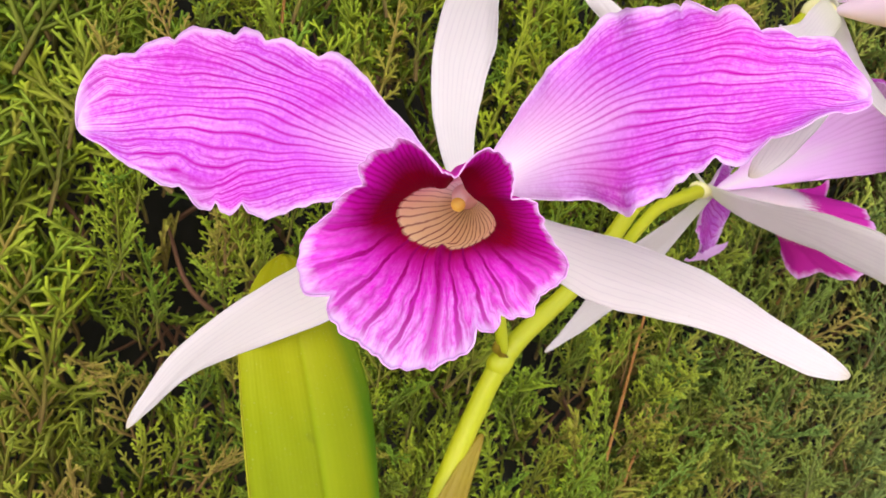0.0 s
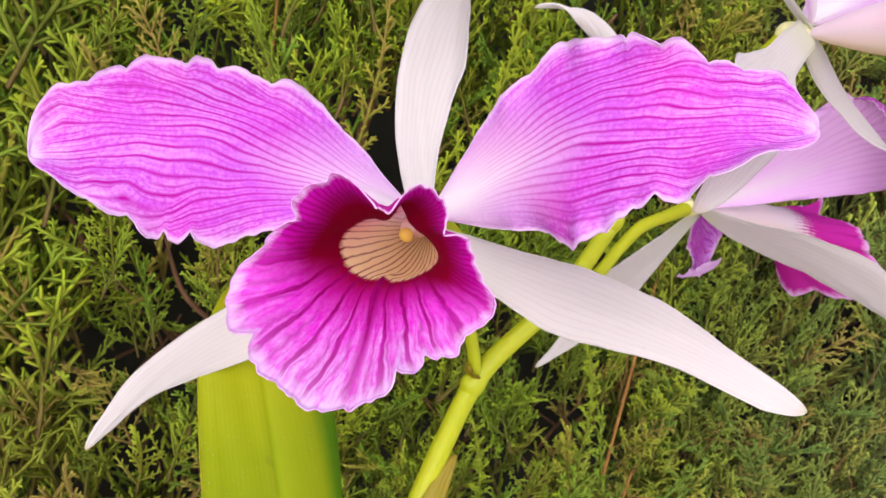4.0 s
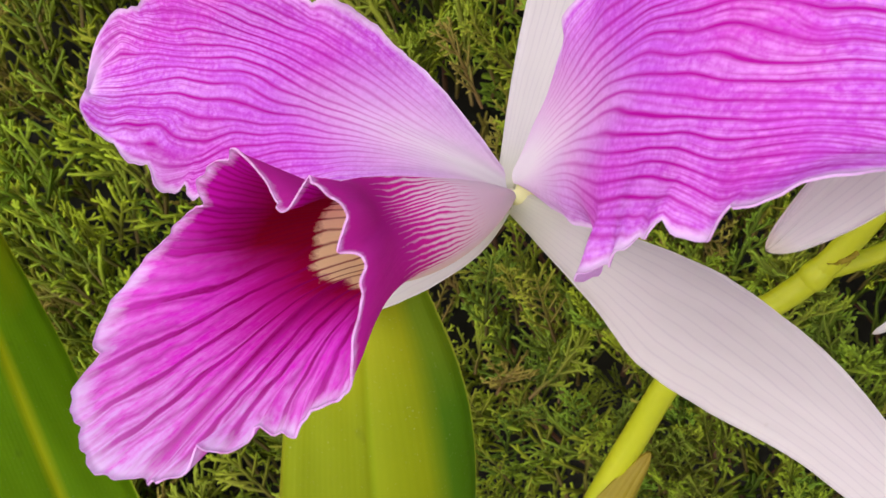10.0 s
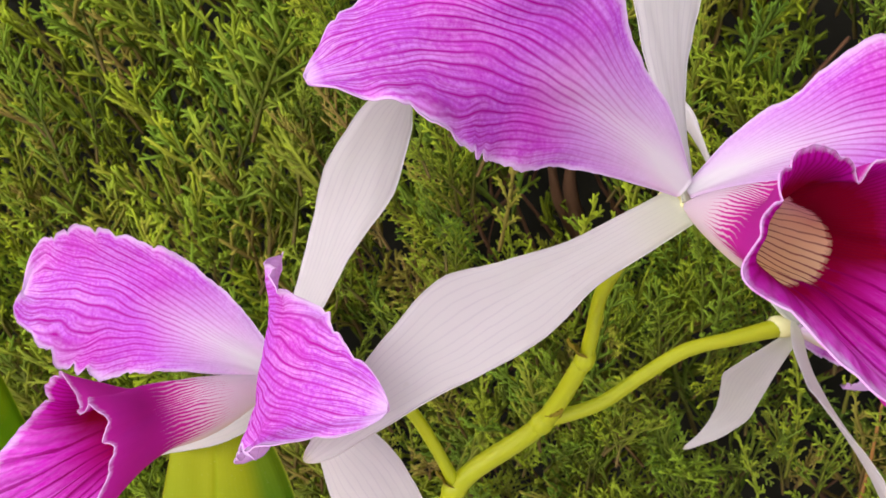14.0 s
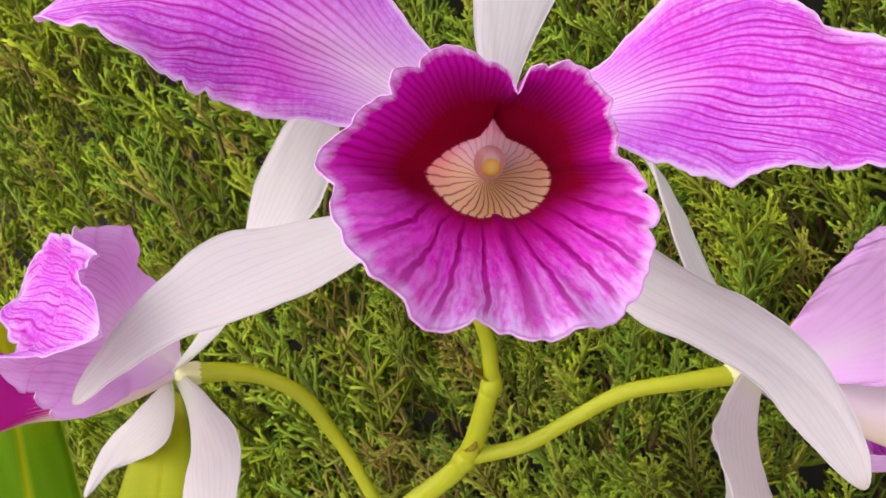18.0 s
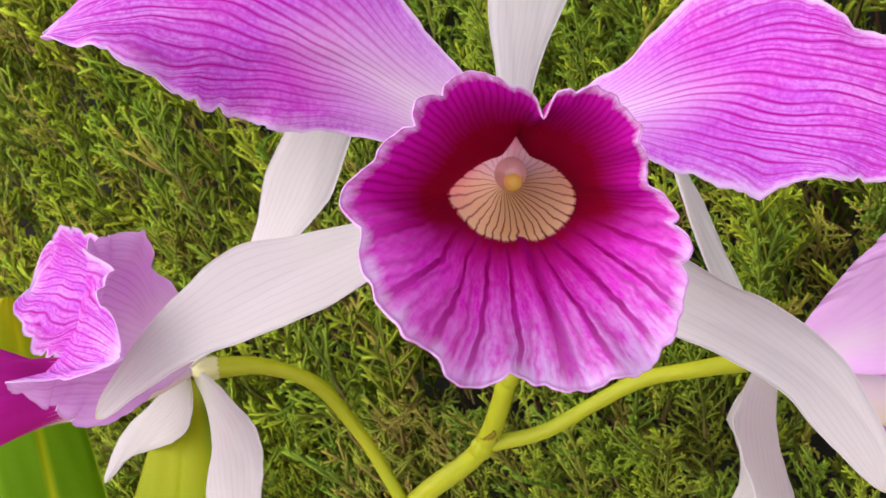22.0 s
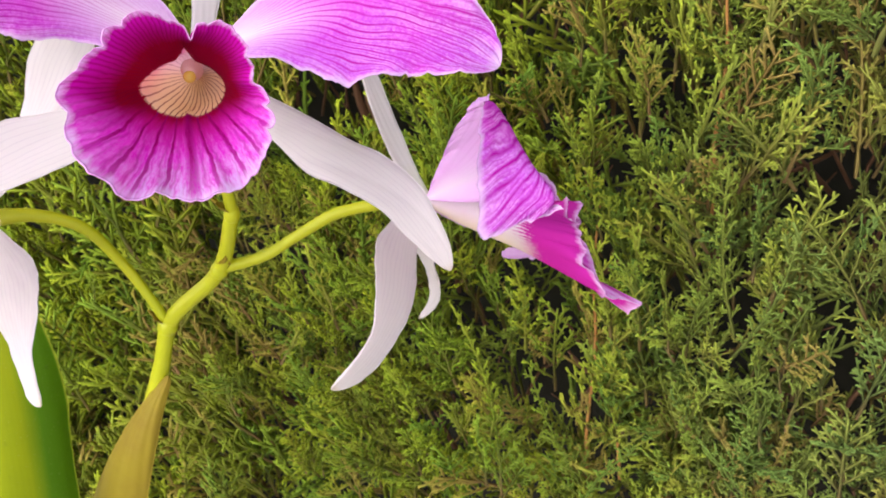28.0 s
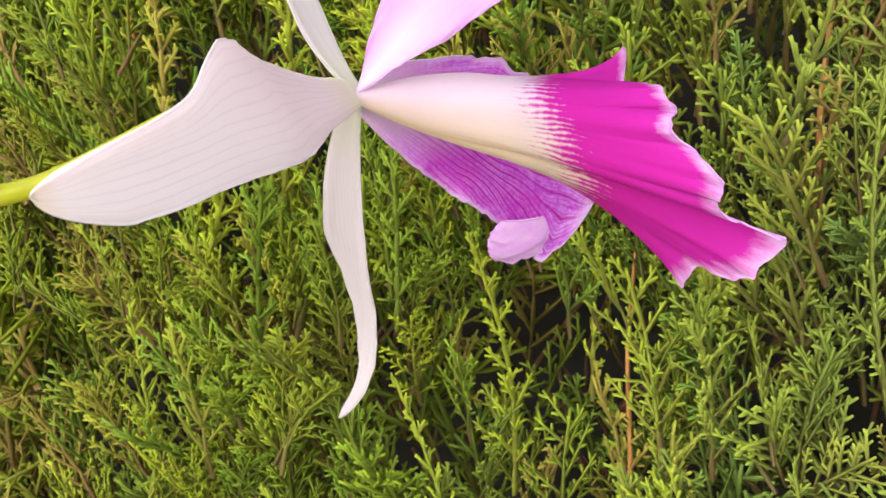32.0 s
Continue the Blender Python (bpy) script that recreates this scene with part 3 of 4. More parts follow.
def tube_arrays(points, radii, sides=8, cap=True):
    """Vertices and faces of a round tube along points."""
    p, r = np.asarray(points, float), np.asarray(radii, float)
    t = unit(np.gradient(p, axis=0))
    ref = np.array([0.31, 0.87, 0.38]) if abs(unit(t[0])[2]) > 0.7 else np.array([0.1, 0.2, 0.97])
    a = unit(np.cross(t, ref))
    b = np.cross(t, a)
    ang = np.linspace(0, 2 * np.pi, sides, endpoint=False)
    ring = p[:, None] + r[:, None, None] * (np.cos(ang)[None, :, None] * a[:, None] + np.sin(ang)[None, :, None] * b[:, None])
    n = len(p)
    idx = np.arange(n * sides).reshape(n, sides)
    nx = np.roll(idx, -1, 1)
    quads = np.stack([idx[:-1], nx[:-1], nx[1:], idx[1:]], -1).reshape(-1, 4)
    verts = ring.reshape(-1, 3)
    tris = np.zeros((0, 3), int)
    if cap:
        verts = np.concatenate([verts, p[:1], p[-1:]])
        tris = np.concatenate([np.stack([nx[0], idx[0], np.full(sides, n * sides)], -1), np.stack([idx[-1], nx[-1], np.full(sides, n * sides + 1)], -1)])
    return verts, quads, tris


def spline(points, count):
    """A smooth line through a few points."""
    p = np.asarray(points, float)
    d = np.concatenate([[0], np.cumsum(np.linalg.norm(np.diff(p, axis=0), axis=1))])
    x = np.linspace(0, d[-1], count)
    return np.stack([smooth(x, d, p[:, k]) for k in range(3)], 1)


def stalk(name, points, radii, parent, material, label="", count=40, sides=14, rough=0.03, seed=3):
    line = spline(points, count)
    r = smooth(np.linspace(0, 1, count), np.linspace(0, 1, len(radii)), radii) / 1000
    r = r * (1 + rough * waves(np.linspace(0, 1, count), seed, 4, 3.0))
    v, q, t = tube_arrays(line, r, sides)
    return part(name, mesh_from(name, v, q, t, None, material), parent, label)


def lip(base, fwd, up, parent, length, reach, seed=5, label="", neck=9.6, mouth=46.0, pinch=1.0, bumps=(), floor=0.15, material=None, ruffle=1.6, belly=0.0, torn=1.0, bend=0.0, ribs=0.5, creases=()):
    """The trumpet lip: a tube round the column that flares into side lobes and a broad front lobe."""
    f, up = unit(np.asarray(fwd, float)), np.asarray(up, float)
    right = unit(np.cross(f, up))
    up = np.cross(right, f)
    nu, nt = 96, 289
    u, th = np.linspace(0, 1, nu), np.linspace(-np.pi, np.pi, nt)
    count = len(length)
    step = 360.0 / count
    turns = np.arange(-3, count + 4)
    ring = lambda vals: smooth(np.degrees(th), (turns + 1) * step - 180.0, np.take(vals, turns % count))
    wob = waves(th / (2 * np.pi) + 0.5, seed, 5, 5.0)
    taper = np.clip((np.pi - np.abs(th)) * 4, 0.15, 1)
    end_f = ring(np.asarray(length, float))
    scallop = 1 - np.abs(np.sin(th * 4.3 + 2.6 * waves(th / (2 * np.pi) + 0.5, seed + 9, 3, 2.0)))
    end_r = ring(np.asarray(reach, float))
    tabs = np.zeros(nt)
    for deg, wide, ahead, out in bumps:
        off = (np.degrees(th) - deg + 180) % 360 - 180
        bell = np.exp(-((off / wide) ** 2))
        if wide > 15:
            end_f, end_r = end_f + ahead * bell, end_r + out * bell
        else:
            tabs = tabs + out * bell
    uu = u[:, None]
    q = 1 - uu
    b0, b1 = (0.0, 0.6), (0.45 * mouth, neck * 1.02)
    pf = q**3 * b0[0] + 3 * q * q * uu * b1[0] + 3 * q * uu * uu * mouth * (0.75 + 0.25 * end_f / 70) + uu**3 * end_f
    pr = q**3 * b0[1] + 3 * q * q * uu * b1[1] + 3 * q * uu * uu * neck + uu**3 * end_r
    rag = uu**9 * taper
    pf = pf + rag * end_f * 0.014 * wob * torn
    pr = pr + uu**7 * tabs
    pr = pr + rag * 0.4 * ruffle * waves(th / (2 * np.pi) + 0.5, seed + 13, 4, 6.0)
    pr = pr + rag * end_r * (0.04 * np.roll(wob, 9) - 0.09 * scallop**2) * torn
    # a hollow under the front lobe before it turns down
    under = np.exp(-((np.degrees(th) + 20) / 62) ** 4)
    pr = pr * (1 - belly * under * np.exp(-(((uu - 0.76) / 0.16) ** 2)))
    # the side lobes close over the column and leave a half-round mouth
    deg = np.abs(np.degrees(th))
    close = smooth(deg, [-10, 0, 60, 90, 115, 140, 160, 172, 180, 190], [floor, floor, floor * 0.4, 0.02, 0.18, 0.32, 0.32, 0.16, 0.0, 0.0]) * pinch
    pr = pr * (1 - close * np.exp(-(((uu - 0.56) / 0.15) ** 2)))
    # folds between the side lobes and the front lobe
    for at_deg, depth in creases:
        off = (np.degrees(th) - at_deg + 180) % 360 - 180
        pr = pr - depth * np.exp(-((off / 8) ** 2)) * np.clip((uu - 0.55) * 2.6, 0, 1)
    # ruffled margin and the raised lines of the front lobe
    edge = np.clip((uu - 0.55) / 0.45, 0, 1) ** 2
    pf = pf + edge * ruffle * waves(th / (2 * np.pi) + 0.5, seed + 3, 3, 4.0) * taper
    front = np.clip(1 - np.abs(th) / 1.2, 0, 1)
    pr = pr - ribs * front * np.sin(th * 9.0) ** 2 * np.clip((uu - 0.4) * 3, 0, 1) * (1 - 0.6 * edge)
    pr = pr - 1.2 * np.exp(-((th / 0.10) ** 2)) * np.clip((uu - 0.3) * 3, 0, 1) * (1 - edge)
    pf, pr = pf / 1000, pr / 1000
    dirs = np.cos(th)[:, None] * -up * 1.0 + np.sin(th)[:, None] * right
    p = np.asarray(base, float) + pf[..., None] * f + pr[..., None] * dirs[None]
    p = p + right * (bend / 1000 * np.exp(-(((uu - 0.58) / 0.22) ** 2)))[..., None]
    n = grid_normals(p)
    inward = -dirs[None] + f * 0.6
    n = np.where((n * inward).sum(-1, keepdims=True) < 0, -n, n)
    thick = 0.0009 * np.clip((1 - u) * 10, 0.35, 1)[:, None] * np.ones((1, nt))
    me = shell(p, n, thick, np.repeat(uu, nt, 1), np.repeat(th[None] / np.pi, nu, 0), "lip", material or LIP)
    return part("lip", me, parent, label)


def column(base, fwd, up, parent, reach=23.5):
    """The pale column in the throat with its yellow anther cap."""
    f, up = unit(np.asarray(fwd, float)), np.asarray(up, float)
    up = np.cross(unit(np.cross(f, up)), f)
    base = np.asarray(base, float)
    pts = [base + f * d * reach / 1000 + up * h / 1000 for d, h in ((0.13, 0.5), (0.4, 1.5), (0.8, 2.9), (0.95, 2.7), (1.0, 2.1))]
    col = stalk("column", pts, (1.0, 2.1, 2.9, 2.7, 1.5), parent, COLUMN, "pale pink column", 28, 16, 0.02)
    tip = base + f * (reach + 0.2) / 1000 + up * 0.0013
    v, q, t = tube_arrays([tip - f * 0.0012, tip - f * 0.0002, tip + f * 0.0006, tip + f * 0.0010], [0.0010, 0.0017, 0.0015, 0.0006], 12)
    part("anther_cap", mesh_from("anther_cap", v, q, t, None, ANTHER), parent, "yellow anther cap")
    return col


def knob(name, center, along, parent, radius=0.0045, label="", material=None):
    """The small swollen joint where the flower parts meet."""
    a = unit(np.asarray(along, float))
    x = np.linspace(-1, 1, 12)
    pts = np.asarray(center, float) + a * (x * radius * 1.5)[:, None]
    v, q, t = tube_arrays(pts, radius * np.sqrt(np.clip(1.02 - x * x, 0.02, 1)) * (1 - 0.25 * x), 14)
    return part(name, mesh_from(name, v, q, t, None, material or KNOB), parent, label)


# ORGANS: midrib control points, facing, twist, half widths in millimetres, cupping
SHAPES = {}
SHAPES["A_pL"] = dict(mid=((-0.1002, -0.0198, 0.6887), (-0.1310, -0.0205, 0.7016), (-0.1628, -0.0193, 0.7051), (-0.1926, -0.0210, 0.6949)), face=(-0.25, -0.95, -0.1), roll=(-104.7, -30.3, -52.6),
     left=(2.7, 8, 13.3, 18.6, 22.9, 24.3, 18.3, 12.9), right=(3.1, 8.1, 13.4, 18.2, 20.8, 19.8, 17.2, 16.5), cup=(0.26, 0.47, 0.68))
SHAPES["A_pR"] = dict(mid=((-0.0998, -0.0193, 0.6914), (-0.0815, -0.0425, 0.7173), (-0.0719, -0.0731, 0.7342), (-0.0365, -0.0689, 0.7306)), face=(-0.25, -0.95, -0.1), roll=(38.7, 37.6, 53.3),
     left=(2.3, 10.2, 16.8, 22.5, 19.7, 15.5, 12.6, 8.1), right=(1.1, 8.1, 15.3, 22.7, 20, 17.8, 14.6, 9.3), cup=(-0.72, 0.19, 0.7))
SHAPES["A_dS"] = dict(mid=((-0.1009, -0.0198, 0.6888), (-0.1042, 0.0099, 0.6994), (-0.1015, 0.0225, 0.7288), (-0.0872, 0.0360, 0.7557)), face=(-0.25, -0.95, -0.1), roll=(-39.1, -17.7, -76.5),
     left=(2.2, 3.3, 5.1, 6.9, 8.7, 10.5, 9.9, 9.6), right=(1.6, 3.3, 5.2, 6.8, 8.5, 10.8, 9.7, 8.5), cup=(-0.02, 0.06, -0.12))
SHAPES["A_sL"] = dict(mid=((-0.1007, -0.0210, 0.6882), (-0.1228, -0.0091, 0.6607), (-0.1581, -0.0084, 0.6494), (-0.1776, -0.0184, 0.6199)), face=(-0.25, -0.95, -0.1), roll=(-8.8, -7.4, 23.2),
     left=(2.4, 5.6, 8, 8.8, 7.7, 5, 2.1, 1.7), right=(2.9, 5.1, 6.8, 7.5, 7.1, 6.4, 5.2, 2.8), cup=(-0.01, -0.05, -0.01))
SHAPES["A_sR"] = dict(mid=((-0.1002, -0.0188, 0.6867), (-0.0703, -0.0244, 0.6748), (-0.0477, -0.0496, 0.6806), (-0.0163, -0.0649, 0.6676)), face=(-0.25, -0.95, -0.1), roll=(15, 55.9, 25.8),
     left=(2.3, 4.5, 7, 10, 9.7, 7.3, 3.7, 2.4), right=(2.9, 4.9, 7.2, 10.3, 9.1, 6.2, 5.6, 5), cup=(-0.55, -0.11, 0.13))
SHAPES["B_pL"] = dict(mid=((-0.0008, -0.0007, 0.7543), (-0.0209, -0.0217, 0.7836), (-0.0331, -0.0480, 0.7977), (-0.0539, -0.0620, 0.7867)), face=(0.7, -0.7, 0), roll=(-4.7, -12.9, -87.1),
     left=(2.7, 7.2, 12.8, 17.2, 18.7, 16.8, 13.6, 8.4), right=(2.4, 8.3, 12.7, 20.5, 16.9, 17, 14.8, 10.3), cup=(-0.4, 0.11, -0.01))
SHAPES["B_pR"] = dict(mid=((-0.0004, 0.0010, 0.7524), (0.0261, 0.0150, 0.7720), (0.0584, 0.0193, 0.7736), (0.0817, 0.0337, 0.7543)), face=(0.7, -0.7, 0), roll=(99.8, 35.8, 39.8),
     left=(3.1, 8.1, 12.4, 18.9, 20.6, 14.2, 13.2, 11), right=(2.5, 7.4, 12.4, 17.1, 20.3, 16.7, 13.3, 9.1), cup=(0.12, 0.23, 0.31))
SHAPES["B_dS"] = dict(mid=((0.0003, 0.0003, 0.7505), (-0.0139, 0.0226, 0.7713), (-0.0202, 0.0429, 0.7962), (-0.0198, 0.0593, 0.8249)), face=(0.7, -0.7, 0), roll=(-12.8, 1.7, -0.9),
     left=(2.4, 2.9, 4, 7.8, 10.3, 10.4, 8.5, 6.8), right=(2.4, 3.6, 4.2, 6.5, 10, 11, 9.3, 7.4), cup=(0.01, -0.08, 0.27))
SHAPES["B_sL"] = dict(mid=((-0.0009, -0.0003, 0.7497), (-0.0260, -0.0216, 0.7332), (-0.0363, -0.0554, 0.7389), (-0.0571, -0.0675, 0.7108)), face=(0.7, -0.7, 0), roll=(-38.9, -50.7, -45.6),
     left=(4.3, 4.8, 5.8, 9.6, 10.2, 8.3, 6.6, 4.8), right=(4.9, 5.3, 5.7, 8.5, 11.5, 8.3, 5.3, 2.5), cup=(-0.18, 0.31, 0.43))
SHAPES["B_sR"] = dict(mid=((0.0001, 0.0010, 0.7490), (0.0266, 0.0150, 0.7273), (0.0604, 0.0202, 0.7235), (0.0711, 0.0225, 0.6913)), face=(0.7, -0.7, 0), roll=(-29.2, 50.4, -25.3),
     left=(2.6, 4.6, 6.1, 7.4, 9.1, 7.8, 4.9, 3.3), right=(2.1, 3.7, 5.9, 9.8, 9, 7, 6.5, 4.7), cup=(-0.86, -0.26, 0.15))
SHAPES["C_dS"] = dict(mid=((0.0254, 0.0845, 0.6806), (-0.0044, 0.0902, 0.7015), (-0.0160, 0.1080, 0.7575), (-0.0481, 0.1079, 0.7442)), face=(0.93, 0.05, -0.35), roll=(48.5, 9.7, -63),
     left=(1.2, 3.5, 5.5, 6, 5.6, 4.2, 2.8, 1.6), right=(2.2, 3.8, 5.4, 6, 5.6, 4.2, 2.8, 1.6), cup=(0.2, 0.5, 0.5))
SHAPES["C_S1"] = dict(mid=((0.0259, 0.0830, 0.6805), (0.0303, 0.0409, 0.6766), (0.0659, 0.0186, 0.6800), (0.0538, -0.0193, 0.6681)), face=(0.93, 0.05, -0.35), roll=(-58.3, -58.2, -5.7),
     left=(3.4, 5.6, 7.2, 8.4, 8.9, 7.7, 6.9, 6.8), right=(3.7, 4.9, 7.7, 11.4, 11.4, 9.7, 4.8, 3.3), cup=(-0.2, 0.04, 0.66))
SHAPES["C_S2"] = dict(mid=((0.0251, 0.0833, 0.6788), (0.0067, 0.0989, 0.6434), (0.0161, 0.1281, 0.6169), (-0.0091, 0.1306, 0.5866)), face=(0.93, 0.05, -0.35), roll=(105.2, 67.2, 56.4),
     left=(1.9, 3.9, 6.9, 9.3, 7.5, 5, 3.4, 1.8), right=(2.6, 4.3, 6, 7, 7.4, 5.6, 4.1, 2.3), cup=(-0.58, -0.4, 0.21))
SHAPES["leaf2"] = dict(mid=((-0.1680, -0.0447, 0.4152), (-0.2071, -0.0298, 0.4975), (-0.2465, -0.0136, 0.5797), (-0.2801, 0.0018, 0.6646)), face=(0, -1, 0), roll=(-18.8, -75.9, -98.9),
     left=(3.3, 10.1, 16, 20.3, 21.8, 21.9, 21.2, 20.6), right=(3.2, 10, 16.1, 20.9, 23.4, 22.6, 21.4, 19), cup=(0.01, -0.15, -0.72))
SHAPES["leaf1"] = dict(mid=((-0.0960, -0.0500, 0.4490), (-0.1060, -0.0540, 0.5250), (-0.1220, -0.0360, 0.5980), (-0.1430, 0.0040, 0.6620)), face=(-0.2, -0.95, 0), roll=(24, -43, -13),
     left=(3.2, 10.3, 16.5, 21.3, 23.5, 22.2, 19.1, 15.7), right=(5, 17, 27, 35, 38, 35, 28, 18), cup=(0.11, 0.2, 0.2), cup_right=(-0.9, -1.5, -1.1))
SHAPES["leaf3"] = dict(mid=((-0.1259, -0.1530, 0.4350), (-0.1680, -0.1512, 0.4940), (-0.2200, -0.1490, 0.5630), (-0.2660, -0.1470, 0.6240)), across=(-0.73, -0.68, 0), face=(0, 0, 1), roll=(0, 0, 0),
     left=(3, 9, 14, 17.5, 18.5, 18.5, 17, 13), right=(3, 9, 14, 17.5, 18.5, 18.5, 17, 13), cup=(0.2, 0.2, 0.2))
# END ORGANS

# ---- ground ----
gx = np.concatenate([-np.geomspace(400, 2.5, 12), np.linspace(-2, 2, 33), np.geomspace(2.5, 400, 12)])
gp = np.stack(np.meshgrid(gx, gx, indexing="ij"), -1)
gz = 0.012 * waves(gp[..., 0] * 0.6 + gp[..., 1] * 0.35, 3, 4, 1.0) * (np.abs(gp).max(-1) < 2.1)
gi = np.arange(len(gx) ** 2).reshape(len(gx), len(gx))
gq = np.stack([gi[:-1, :-1], gi[1:, :-1], gi[1:, 1:], gi[:-1, 1:]], -1).reshape(-1, 4)
# out of view; pale colour chosen to bounce light up at the flowers
ground = new("ground", mesh_from("ground", np.concatenate([gp, gz[..., None]], -1).reshape(-1, 3), gq, None, None, BOUNCE))
tagged(ground, "unseen ground in front of a hedge, pale to bounce light", "ground", kind="structure")

# ---- orchid ----
orchid = tagged(new("orchid"), "flowering orchid with three purple flowers, white sepals and strap leaves", "orchid plant")

# shoots and leaves
stalk("pseudobulb", [(-0.12, -0.02, -0.01), (-0.112, -0.035, 0.15), (-0.104, -0.045, 0.32), (-0.096, -0.05, 0.455)], (7, 13, 11, 4), orchid, STEM, "green club-shaped shoot", 30)
stalk("pseudobulb", [(-0.15, -0.03, -0.01), (-0.15, -0.035, 0.14), (-0.158, -0.04, 0.3), (-0.169, -0.044, 0.425)], (7, 13, 11, 4), orchid, STEM, "green club-shaped shoot", 30)
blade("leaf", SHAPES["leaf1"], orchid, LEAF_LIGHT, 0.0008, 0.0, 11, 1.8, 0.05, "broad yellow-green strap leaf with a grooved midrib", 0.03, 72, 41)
blade("leaf", SHAPES["leaf2"], orchid, LEAF_DARK, 0.0008, 0.0, 12, 1.8, 0.05, "green strap leaf yellowing at its rounded tip", 0.012, 72, 41)
stalk("pseudobulb", [(-0.14, -0.11, -0.01), (-0.135, -0.12, 0.14), (-0.13, -0.14, 0.3), (-0.126, -0.153, 0.4385)], (7, 13, 11, 4), orchid, STEM, "green club-shaped shoot", 30)
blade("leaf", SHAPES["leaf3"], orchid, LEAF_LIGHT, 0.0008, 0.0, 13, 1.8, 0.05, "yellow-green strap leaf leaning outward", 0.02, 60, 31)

# flower stem
A, B, C = np.array((-0.1, -0.0199, 0.688)), np.array((0.0, 0.0, 0.75)), np.array((0.0256, 0.0834, 0.6796))
# the ways the three lips point
LIP_B, LIP_A, LIP_C = (0.673, -0.706, 0.22), (-0.31, -0.944, 0.112), (0.99, 0.123, -0.07)
J_A, J_C, J_B, S_T = np.array((-0.067, 0.0268, 0.626)), np.array((-0.0408, 0.0355, 0.6557)), np.array((-0.0287, 0.0342, 0.6833)), np.array((-0.0698, 0.025, 0.5991))
stalk("stem", [(-0.112, -0.02, 0.34), (-0.105, -0.008, 0.46), (-0.09, 0.01, 0.55), J_A + (-0.007, -0.002, -0.021), J_A, J_C, J_B], (5, 5, 4.5, 4.2, 3.8, 3.3, 2.7), orchid, STEM,
      "yellow-green flower stem", 70, 16)
knob("node", J_B, (0.3, 0, 0.9), orchid, 0.0030, "ringed joint of the stem", STEM)
knob("node", J_C, (0.5, 0.1, 0.8), orchid, 0.0035, "ringed joint of the stem", STEM)
knob("node", J_A, (0.5, 0.1, 0.8), orchid, 0.0040, "ringed joint of the stem", STEM)
stalk("pedicel", [J_B, (-0.0265, 0.031, 0.695), (-0.0231, 0.0225, 0.7105), (-0.014, 0.010, 0.732), B - 0.005 * np.array(LIP_B)], (2.3, 2.0, 2.0, 2.2, 3.2), orchid, STEM, "short green flower stalk")
stalk("pedicel", [J_A, (-0.0695, 0.0248, 0.6347), (-0.0785, 0.0185, 0.6585), (-0.0845, 0.0095, 0.6760), (-0.0925, -0.003, 0.6845), A - 0.005 * np.array(LIP_A)], (2.3, 2.0, 2.1, 2.3, 2.4, 3.2), orchid, STEM, "arching green flower stalk")
stalk("pedicel", [J_C, (-0.0262, 0.0456, 0.6601), (-0.0155, 0.0560, 0.6676), (-0.0045, 0.0650, 0.6748), (0.0075, 0.0723, 0.6780), C - 0.005 * np.array(LIP_C)], (2.5, 2.2, 2.2, 2.3, 2.4, 3.0), orchid, STEM,
      "long curved green flower stalk")
# dry bract scales at the joints
for at_joint, way in ((J_A, (-0.6, -0.5, 0.6)), (J_C, (0.75, -0.3, 0.6)), (J_B, (-0.5, -0.6, 0.6))):
    way = unit(np.array(way))
    root = at_joint + way * 0.0022
    SHAPES["bract"] = dict(mid=(root, root + way * 0.003, root + way * 0.005 + (0, 0, 0.001), root + way * 0.0065 + (0, 0, 0.003)), face=tuple(-way + np.array((0.3, 0.2, 0.9))), roll=(0, 0, 0),
                           left=(3, 3.2, 3, 2.6, 2, 1.4, 0.9, 0.5), right=(3, 3.2, 3, 2.6, 2, 1.4, 0.9, 0.5), cup=(0.8, 0.6, 0.3))
    blade("bract", SHAPES["bract"], orchid, SHEATH, 0.0003, 0.05, 15, 0.4, 0, "small dry brown bract", 0.0, 16, 9)
# sheath: a folded papery blade round the stem
SHAPES["sheath"] = dict(mid=((-0.113, -0.026, 0.42), (-0.106, -0.016, 0.49), (-0.090, -0.002, 0.555), (-0.0698, 0.0235, 0.6005)), face=(0.35, -0.92, 0.2), roll=(0, 0, 0),
                        left=(13, 14, 16, 16.5, 15, 11.5, 8, 4.5), right=(13, 14, 16, 16.5, 15, 11.5, 8, 4.5), cup=(-0.9, -0.8, -0.6))
blade("sheath", SHAPES["sheath"], orchid, SHEATH, 0.0, 0.0, 14, 0.9, 0, "dry olive-brown sheath round the stem")


def flower(center, fwd, label):
    return knob("flower", np.asarray(center) - 0.0045 * unit(np.asarray(fwd, float)), fwd, orchid, 0.0034, label)


fa = flower(A, (-0.3, -0.94, 0.15), "purple-veined orchid flower beside the broad leaf")
fb = flower(B, (0.69, -0.69, 0.22), "topmost purple-veined orchid flower, fully open")
fc = flower(C, (0.98, 0.13, -0.08), "orchid flower with folded petals, facing away")
